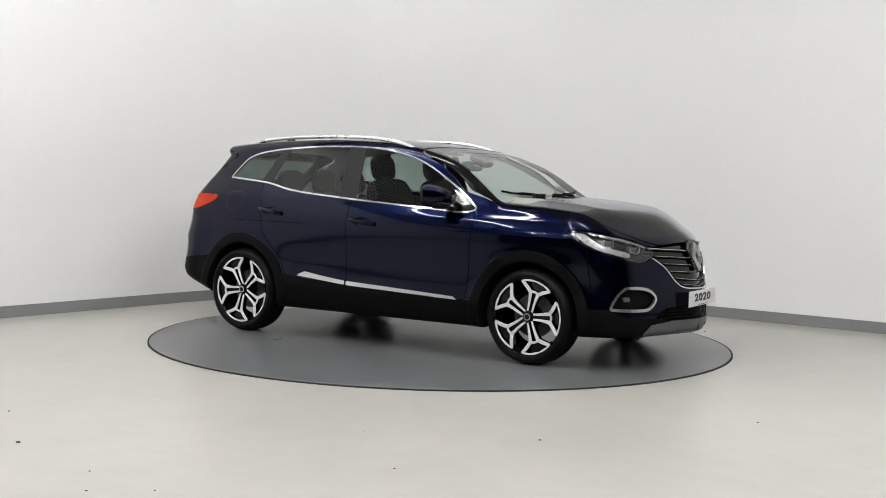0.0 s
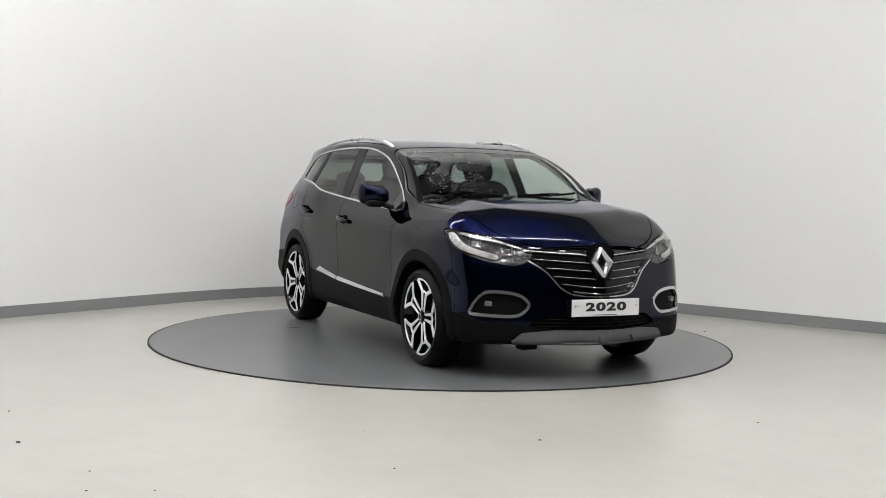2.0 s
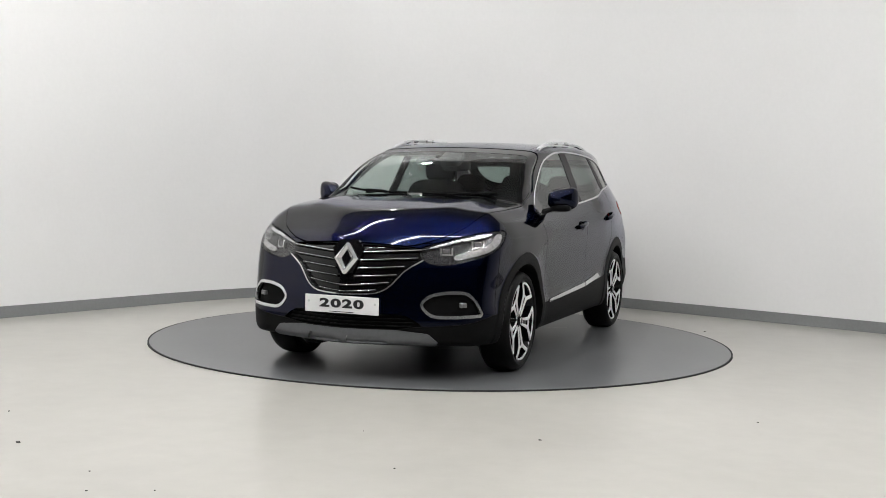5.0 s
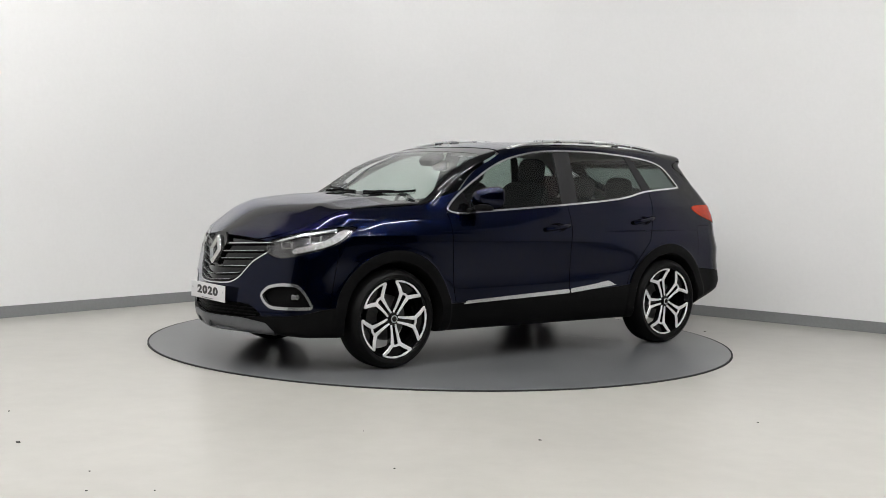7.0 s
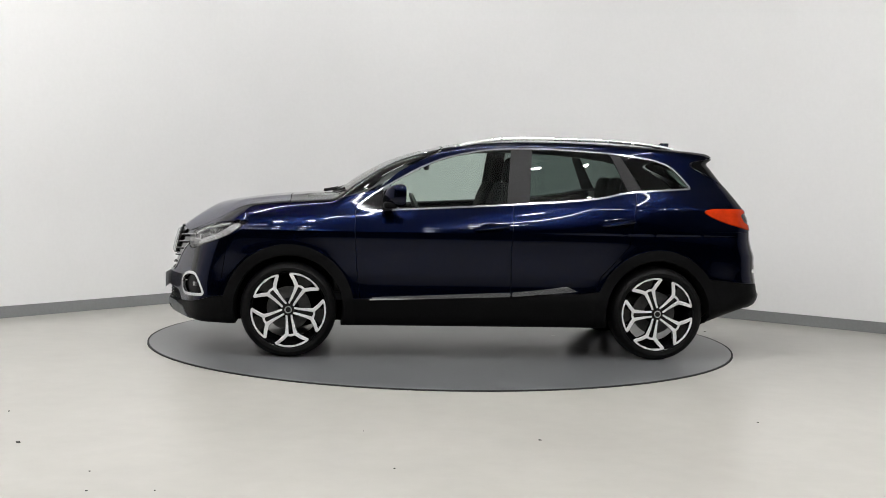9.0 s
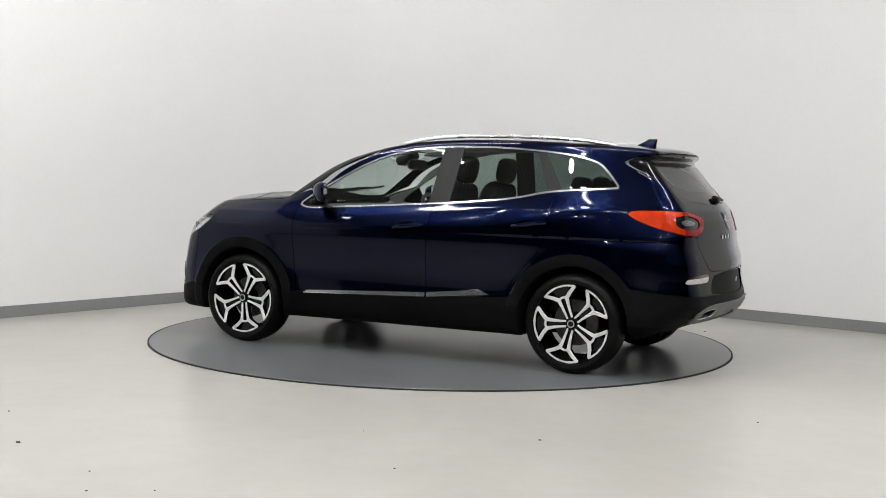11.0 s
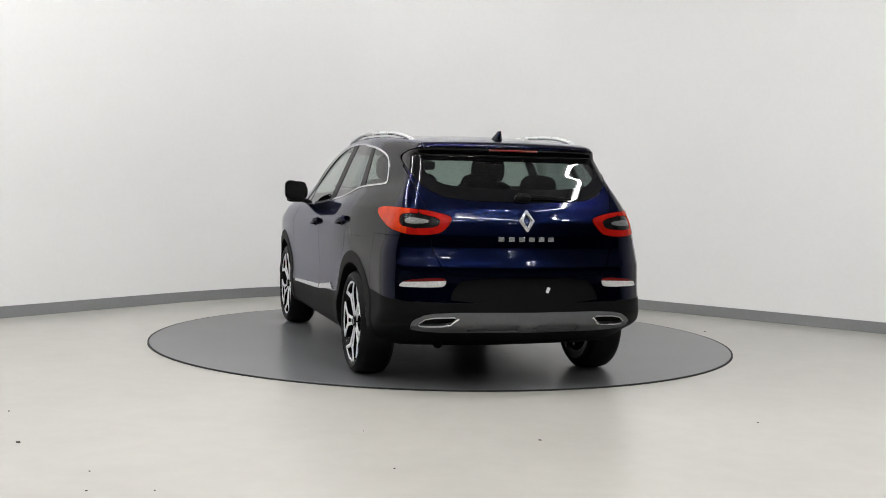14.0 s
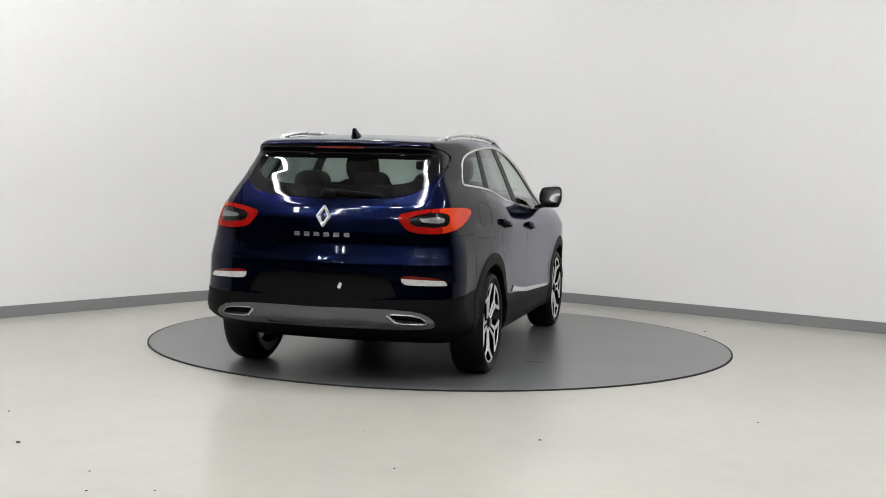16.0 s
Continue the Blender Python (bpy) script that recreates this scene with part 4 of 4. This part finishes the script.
def mirror(car, side):
    """A door mirror: rounded painted shell, black foot, flat glass facing back."""
    top = new("door_mirror")
    top.parent = car
    tagged(top, "dark blue door mirror with black foot")
    bm = bmesh.new()
    rows = []
    cy, cz = 0.944, 1.148
    for t in np.linspace(0, 1, 13):
        grow = (1 - (1 - t) ** 2.6) ** 0.5 if t > 0 else 0.02
        shrink = 1 - 0.05 * max(t - 0.85, 0) / 0.15
        x = -0.655 - 0.105 * t
        ring = []
        for a in np.linspace(0, 2 * math.pi, 32, endpoint=False):
            c, s = math.cos(a), math.sin(a)
            f = (abs(c) ** 3.4 + abs(s) ** 3.4) ** (-1 / 3.4)
            yy, zz = 0.102 * f * c * grow * shrink, 0.078 * f * s * grow * shrink
            zz *= 1 + 0.12 * c - (0.12 * (s < 0) * (c < 0))
            ring.append(bm.verts.new((x - 0.45 * yy, (cy + yy) * side, cz + zz + 0.012 * c)))
        rows.append(ring)
    for a, b in zip(rows, rows[1:]):
        for k in range(32):
            bm.faces.new((a[k], a[(k + 1) % 32], b[(k + 1) % 32], b[k]))
    bm.faces.new(rows[0])
    bmesh.ops.recalc_face_normals(bm, faces=bm.faces)
    part("shell", bm, PAINT, top, smooth=True)
    back = [(cy + 0.088 * math.copysign(abs(math.cos(a)) ** 0.6, math.cos(a)), cz + 0.066 * math.copysign(abs(math.sin(a)) ** 0.6, math.sin(a))) for a in np.linspace(0, 2 * math.pi, 36, endpoint=False)]
    bm = bmesh.new()
    f = bm.faces.new([bm.verts.new((-0.752 - 0.45 * (y - cy), y * side, z + 0.01)) for y, z in back])
    ret = bmesh.ops.extrude_face_region(bm, geom=[f])
    bmesh.ops.translate(bm, vec=(-0.006, 0, 0), verts=[v for v in ret["geom"] if isinstance(v, bmesh.types.BMVert)])
    bmesh.ops.recalc_face_normals(bm, faces=bm.faces)
    part("mirror_glass", bm, MIRROR, top, "silvered mirror glass")
    foot = tube([(-0.66, side * 0.79, 1.055), (-0.68, side * 0.83, 1.058), (-0.70, side * 0.88, 1.075), (-0.71, side * 0.94, 1.085)], 0.032, 12, 0.6)
    part("foot", foot, BLACK, top, "black mirror foot", smooth=True)
    low = puffy(0.10, 0.14, 0.05, 3.5)
    part("underside", moved(low, Matrix.Translation((-0.70, side * 0.94, 1.082))), BLACK, top, smooth=True)


def seat(car, x, y, width, name, head=True, high=0.0):
    """A seat: cushion, leaning backrest and headrest on two posts."""
    top = new(name)
    top.parent = car
    tagged(top, "dark fabric car seat")
    part("cushion", moved(puffy(0.52, width, 0.2, 4), Matrix.Translation((x, y, 0.62))), FABRIC, top, smooth=True)
    lean = pose(x - 0.27, y, 0.93 + high, 0, -17, 0)
    part("backrest", moved(puffy(0.15, width, 0.68, 4.5), lean), FABRIC, top, smooth=True)
    heads = [0.0] if width < 0.8 else [-0.43, 0.0, 0.43]
    for h in heads:
        c = pose(x - 0.405, y + h, 1.345 + high, 0, -10, 0)
        part("headrest", moved(puffy(0.11, 0.26, 0.2, 3.2), c), FABRIC, top, smooth=True)
        for d in (-0.06, 0.06):
            part("headrest_post", tube([(x - 0.395, y + h + d, 1.20 + high), (x - 0.405, y + h + d, 1.28 + high)], 0.006), SATIN, top)


def cabin(car):
    for y in (0.37, -0.37):
        seat(car, -1.22, y, 0.52, "front_seat")
    seat(car, -2.12, 0.0, 1.28, "rear_bench", high=-0.13)
    # dashboard with a soft upper roll
    xs = [(-0.95, 0.72), (-0.93, 0.88), (-0.86, 1.0), (-0.74, 1.045), (-0.55, 1.05), (-0.33, 1.06), (-0.30, 0.7)]
    prof = rounded(xs, 2, closed=False)
    bm = bmesh.new()
    rows = []
    for y in np.linspace(-0.70, 0.70, 29):
        hump = 0.035 * math.exp(-((y + 0.37) / 0.16) ** 2)
        rows.append([bm.verts.new((px + 0.12 * y * y, y, pz + (hump if px < -0.6 and pz > 0.9 else 0) - 0.05 * abs(y) ** 3)) for px, pz in prof])
    for a, b in zip(rows, rows[1:]):
        for k in range(len(prof) - 1):
            bm.faces.new((a[k], a[k + 1], b[k + 1], b[k]))
    bmesh.ops.recalc_face_normals(bm, faces=bm.faces)
    part("dashboard", bm, TRIM, car, "dark soft dashboard", smooth=True)
    ring = [(-1.0 + 0.17 * math.cos(a) * 0.42, -0.37 + 0.18 * math.sin(a), 0.97 + 0.17 * math.cos(a)) for a in np.linspace(0, 2 * math.pi, 33)[:-1]]
    wheel_top = new("steering_wheel")
    wheel_top.parent = car
    part("wheel_rim", tube(ring, 0.015, 10, closed=True), TRIM, wheel_top, smooth=True)
    part("wheel_hub", moved(puffy(0.06, 0.16, 0.13), pose(-0.985, -0.37, 0.97, 0, -23, 0)), TRIM, wheel_top, smooth=True)
    for dy, dz in ((0.16, 0.02), (-0.16, 0.02), (0.0, -0.15)):
        part("wheel_spoke", tube([(-0.985, -0.37, 0.97), (-0.99 + dz * 0.4, -0.37 + dy, 0.97 + dz)], 0.014, 8, 0.7), TRIM, wheel_top)
    part("rear_view_mirror", moved(puffy(0.04, 0.25, 0.08, 4), pose(-1.02, 0.0, 1.375, 0, 0, -8)), TRIM, car, smooth=True)
    part("sensor_housing", moved(puffy(0.16, 0.18, 0.07, 4), pose(-0.93, 0.0, 1.425, 0, 28, 0)), TRIM, car, smooth=True)
    part("parcel_shelf", box(0.62, 1.2, 0.03, (-2.82, 0, 1.06), 0.008), TRIM, car)
    part("cabin_floor", box(2.9, 1.45, 0.06, (-1.75, 0, 0.42), 0.01), TRIM, car)
    part("console", box(0.9, 0.2, 0.3, (-1.15, 0, 0.62), 0.03), TRIM, car)
    part("bulkhead", box(0.05, 1.36, 0.6, (-0.33, 0, 0.72), 0.01), TRIM, car)
    for side in (1, -1):
        part("sun_visor", box(0.18, 0.34, 0.018, (-1.08, side * 0.33, 1.475), 0.006, m=Matrix.Rotation(0.25, 4, "Y")), LINING, car)


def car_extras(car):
    for side in (1, -1):
        mirror(car, side)
        xs = np.linspace(-1.17, -2.84, 27)
        line = []
        for x in xs:
            t = (xs[0] - x) / (xs[0] - xs[-1])
            rise = min(1.0, (4 * t * (1 - t)) ** 0.5 * 1.15)
            line.append((x, side * (0.60 - 0.05 * t + 0.012 * rise), top_z(x, 0.60 - 0.05 * t) - 0.012 + 0.036 * rise))
        part("roof_rail", tube(line, 0.017, 10, 0.8), RAIL, car, "satin silver roof rail", smooth=True)
    # roof fin
    bm = bmesh.new()
    rows = []
    for z, x0, x1, w in ((0.0, -2.76, -2.935, 0.034), (0.02, -2.80, -2.935, 0.026), (0.045, -2.855, -2.94, 0.013), (0.06, -2.875, -2.94, 0.007)):
        zb = 1.533
        rows.append([bm.verts.new((x0 + (x1 - x0) * (0.5 - 0.5 * math.cos(a)), w * math.sin(a), zb + z)) for a in np.linspace(0, 2 * math.pi, 16, endpoint=False)])
    for a, b in zip(rows, rows[1:]):
        for k in range(16):
            bm.faces.new((a[k], a[(k + 1) % 16], b[(k + 1) % 16], b[k]))
    bm.faces.new(rows[-1])
    bmesh.ops.recalc_face_normals(bm, faces=bm.faces)
    part("roof_fin", bm, PAINT, car, "dark blue shark-fin aerial", smooth=True)
    # badges: plain diamonds
    def diamond(w, h):
        return [(-w / 2, 0), (-w * 0.06, h / 2), (w * 0.06, h / 2), (w / 2, 0), (w * 0.06, -h / 2), (-w * 0.06, -h / 2)]
    def inner(w, h):
        return [(-w / 2, 0), (-0.002, h / 2), (0.002, h / 2), (w / 2, 0), (0.002, -h / 2), (-0.002, -h / 2)]
    bm = ring_plate(diamond(0.165, 0.20), inner(0.068, 0.115), 0.03)
    tilt = math.degrees(math.atan2(front_x(0, 0.80) - front_x(0, 0.70), 0.1))
    part("front_badge", moved(bm, pose(front_x(0, 0.76) - 0.014, 0, 0.762, 0, 0, -90) @ pose(0, 0, 0, -tilt, 0, 0)), CHROME, car, "chrome diamond badge")
    pent = [(-0.11, 0.06), (-0.06, 0.118), (0.06, 0.118), (0.11, 0.06), (0.05, -0.10), (-0.05, -0.10)]
    bm = slab(pent, 0, 0.018)
    part("badge_mount", moved(bm, pose(front_x(0, 0.76) - 0.033, 0, 0.765, 0, 0, 90) @ pose(0, 0, 0, 90, 0, 0) @ pose(0, 0, 0, tilt, 0, 0)), GLOSS, car)
    bm = ring_plate(diamond(0.10, 0.135), inner(0.045, 0.08), 0.014)
    part("rear_badge", moved(bm, pose(rear_x(0, 1.03) + 0.004, 0, 1.035, 0, 0, 90) @ pose(0, 0, 0, 15, 0, 0)), CHROME, car, "chrome diamond badge")
    for k in range(6):
        y = 0.165 - 0.064 * k
        part("badge_bar", box(0.006, 0.036, 0.026, (rear_x(y, 0.925) - 0.001, y, 0.925), 0.002), CHROME, car)
    # grille bars, stepped in height and bent with the nose
    for k, (z0, y0, y1) in enumerate(((0.815, 0.10, 0.47), (0.765, 0.09, 0.43), (0.715, 0.08, 0.355), (0.665, 0.06, 0.315), (0.612, 0.0, 0.27), (0.572, 0.0, 0.20))):
        for side in (1, -1):
            ys = np.linspace(y0, y1, 11)
            line = [(front_x(y, z0 + 0.06 * (y - 0.25)) - 0.016, side * y, z0 + 0.06 * (y - 0.25) + (0.0 if k < 4 else 0.12 * y * y)) for y in ys]
            part("grille_bar", tube(line, 0.009, 6, 0.7), BLACK, car)
            edge = [(x + 0.008, y, z + 0.004) for x, y, z in line]
            part("grille_bar_edge", tube(edge, 0.0014 if k else 0.003, 6), CHROME, car, "thin chrome line")
    for z in (0.352, 0.374, 0.396, 0.418):
        line = [(front_x(y, z) - 0.018, y, z) for y in np.linspace(-0.43, 0.43, 15)]
        part("intake_slat", tube(line, 0.007, 6, 0.6), BLACK, car)
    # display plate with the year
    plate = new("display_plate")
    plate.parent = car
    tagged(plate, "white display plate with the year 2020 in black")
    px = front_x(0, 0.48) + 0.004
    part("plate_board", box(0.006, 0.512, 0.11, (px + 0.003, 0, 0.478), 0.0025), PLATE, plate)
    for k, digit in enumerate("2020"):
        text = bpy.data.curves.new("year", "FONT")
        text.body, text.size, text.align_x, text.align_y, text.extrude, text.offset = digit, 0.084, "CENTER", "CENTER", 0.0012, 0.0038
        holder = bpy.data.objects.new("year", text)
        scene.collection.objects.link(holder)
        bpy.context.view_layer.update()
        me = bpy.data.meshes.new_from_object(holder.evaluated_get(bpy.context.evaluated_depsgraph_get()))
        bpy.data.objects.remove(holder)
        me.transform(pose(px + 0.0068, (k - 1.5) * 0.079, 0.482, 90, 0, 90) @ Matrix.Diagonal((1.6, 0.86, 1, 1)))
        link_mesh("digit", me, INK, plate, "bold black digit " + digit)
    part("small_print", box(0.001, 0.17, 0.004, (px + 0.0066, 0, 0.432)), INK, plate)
    for y in (-0.23, 0.23):
        part("plate_screw", moved(spin([(0.0001, 0.002), (0.007, 0.0015), (0.008, 0)], steps=14), pose(px + 0.006, y, 0.49, 0, 0, -90)), SATIN, plate)
    # wipers
    for y0, y1, x0 in ((0.56, 0.02, -0.02), (-0.10, -0.60, 0.0)):
        line = [(-0.30 - 0.26 * y * y + 0.0, y, 0) for y in np.linspace(y0, y1, 13)]
        line = [(x, y, top_z(x, y) + 0.007) for x, y, _ in line]
        w = new("wiper")
        w.parent = car
        part("blade", tube(line, 0.007, 6, 1.3), BLACK, w)
        part("arm", tube([(-0.235, y1 * 0.6 + y0 * 0.4, top_z(-0.235, y1 * 0.6 + y0 * 0.4) + 0.01), *[(x + 0.012, y, z + 0.008) for x, y, z in line[4:9]]], 0.008, 6), BLACK, w)
    line = [(rear_x(y, 1.185 - 0.05 * abs(y)) - 0.016, y, 1.185 - 0.05 * abs(y)) for y in np.linspace(0.03, -0.33, 11)]
    w = new("rear_wiper")
    w.parent = car
    part("blade", tube(line, lambda t: 0.016 - 0.01 * t, 8, 1.3), BLACK, w)
    part("pivot", moved(puffy(0.05, 0.10, 0.05), Matrix.Translation((rear_x(0, 1.17) - 0.01, 0, 1.17))), BLACK, w, smooth=True)
    line = [(rear_x(y, 1.462) - 0.003, y, 1.462) for y in np.linspace(-0.16, 0.16, 9)]
    part("high_brake_lamp", tube(line, 0.007, 6), DARK_RED, car, "dark red brake lamp")
    for y in (0.30, 0.42):
        part("screen_sticker", box(0.002, 0.05, 0.03, (-0.99, y, 1.448), m=Matrix.Rotation(-1.1, 4, "Y")), PLATE, car)
    part("paper_scrap", box(0.002, 0.02, 0.035, (rear_x(-0.13, 0.62) + 0.009, -0.13, 0.62), m=Matrix.Rotation(0.4, 4, "X")), PLATE, car)
    part("tow_cover", box(0.09, 0.12, 0.06, (0.55, -0.36, 0.20), 0.01), BLACK, car)
    part("exhaust_pipe", tube([(-2.75, 0.40, 0.26), (-2.95, 0.42, 0.265), (-3.14, 0.45, 0.25)], 0.03, 12), LINER, car, smooth=True)
    # rain drops left on the driver's side of the windscreen
    rng = random.Random(7)
    bm = bmesh.new()
    for _ in range(800):
        y, x = -rng.uniform(0.16, 0.62), -rng.uniform(0.36, 1.0)
        if rng.random() > 0.35 + 0.9 * (-y - 0.16):
            continue
        r = rng.uniform(0.0013, 0.0036)
        bmesh.ops.create_icosphere(bm, subdivisions=1, radius=r, matrix=Matrix.Translation((x, y, top_z(x, y) + 0.0005)))
    tagged(part("water_droplets", bm, DROPS, car, "scattered clear rain drops", smooth=True), kind="stuff")
    cabin(car)


MIRROR = mat("mirror_glass", (0.8, 0.8, 0.8), 0.02, 1.0, spread=0.02)
RAIL = mat("satin_rail", (0.8, 0.81, 0.82), 0.28, 0.85, spread=0.04, rough_spread=0.04)
IRON = mat("brake_iron", (0.10, 0.10, 0.10), 0.5, 0.6, grain=0.2, spread=0.2)
BOWL = mat("lamp_bowl_grey", (0.06, 0.06, 0.064), 0.2, 0.7, grain=0.3, grain_scale=60, spread=0.2, spread_scale=25)
DROPS = mat("water_drops", (0.75, 0.77, 0.78), 0.1, coat=1.0)
GREY_LENS = mat("grey_clear_lens", (0.13, 0.13, 0.135), 0.2, 0.3, coat=1.0, grain=0.3, grain_scale=90)


def floor_specks():
    """Chips of dirt and paint lying on the floor."""
    rng = random.Random(3)
    for x, y, w in ((-1.99, -3.85, 0.026), (0.51, -3.54, 0.012), (-0.19, -4.18, 0.009), (-2.29, -3.15, 0.009), (1.75, -2.98, 0.008), (-0.38, -3.43, 0.007), (-1.5, -4.35, 0.006), (-1.42, -4.66, 0.007), (-1.15, -4.63, 0.006), (2.31, 0.87, 0.02)):
        n = 7
        outline = [(w * rng.uniform(0.5, 1.0) * math.cos(2 * math.pi * k / n), 0.6 * w * rng.uniform(0.5, 1.0) * math.sin(2 * math.pi * k / n)) for k in range(n)]
        bm = slab(outline, 0.0, 0.003)
        ob = part("floor_speck", moved(bm, Matrix.Rotation(rng.uniform(0, 3), 4, "Z")), GAP)
        ob.location = (x, y, FLOOR_Z)
        tagged(ob, "small dark chip of dirt on the floor", "debris", group="dirt on the floor")


def scuffs(table):
    """Pale scrapes and a dark mark worn into the turntable's paint."""
    rng = random.Random(5)
    for (x0, y0), (x1, y1), m in (((-1.02, 0.36), (-1.08, 0.52), SCUFF), ((-1.09, 0.55), (-1.19, 0.72), SCUFF), ((-0.94, -0.18), (-0.97, -0.24), SCUFF), ((-0.905, -0.86), (-0.915, -0.99), GAP)):
        line = []
        for t in np.linspace(0, 1, 9):
            line.append((x0 + (x1 - x0) * t + rng.uniform(-0.006, 0.006), y0 + (y1 - y0) * t, 0.0))
        bm = tube(line, lambda t: 0.004 + 0.006 * math.sin(3.14 * t), 6, 0.06)
        part("scuff_mark", bm, m, table)


SCUFF = mat("pale_scraped_paint", (0.42, 0.42, 0.42), 0.6, grain=0.2, spread=0.2)


# ---- the place ----
room()
ceiling_lights()
TABLE = turntable()
CAR = build_car()
floor_specks()
scuffs(TABLE)


def motions():
    """Turntable and car turn together at an even pace."""
    rows = [(k * 0.5, TURN0 + TURN * k * 0.5) for k in range(33)]
    walk(TABLE, [(t, pose(0, 0, 0, 0, 0, a)) for t, a in rows])
    walk(CAR, [(t, pose(0, 0, 0, 0, 0, a) @ pose(CAR_X, CAR_Y, 0.0, 0, 0, -0.42)) for t, a in rows])


motions()
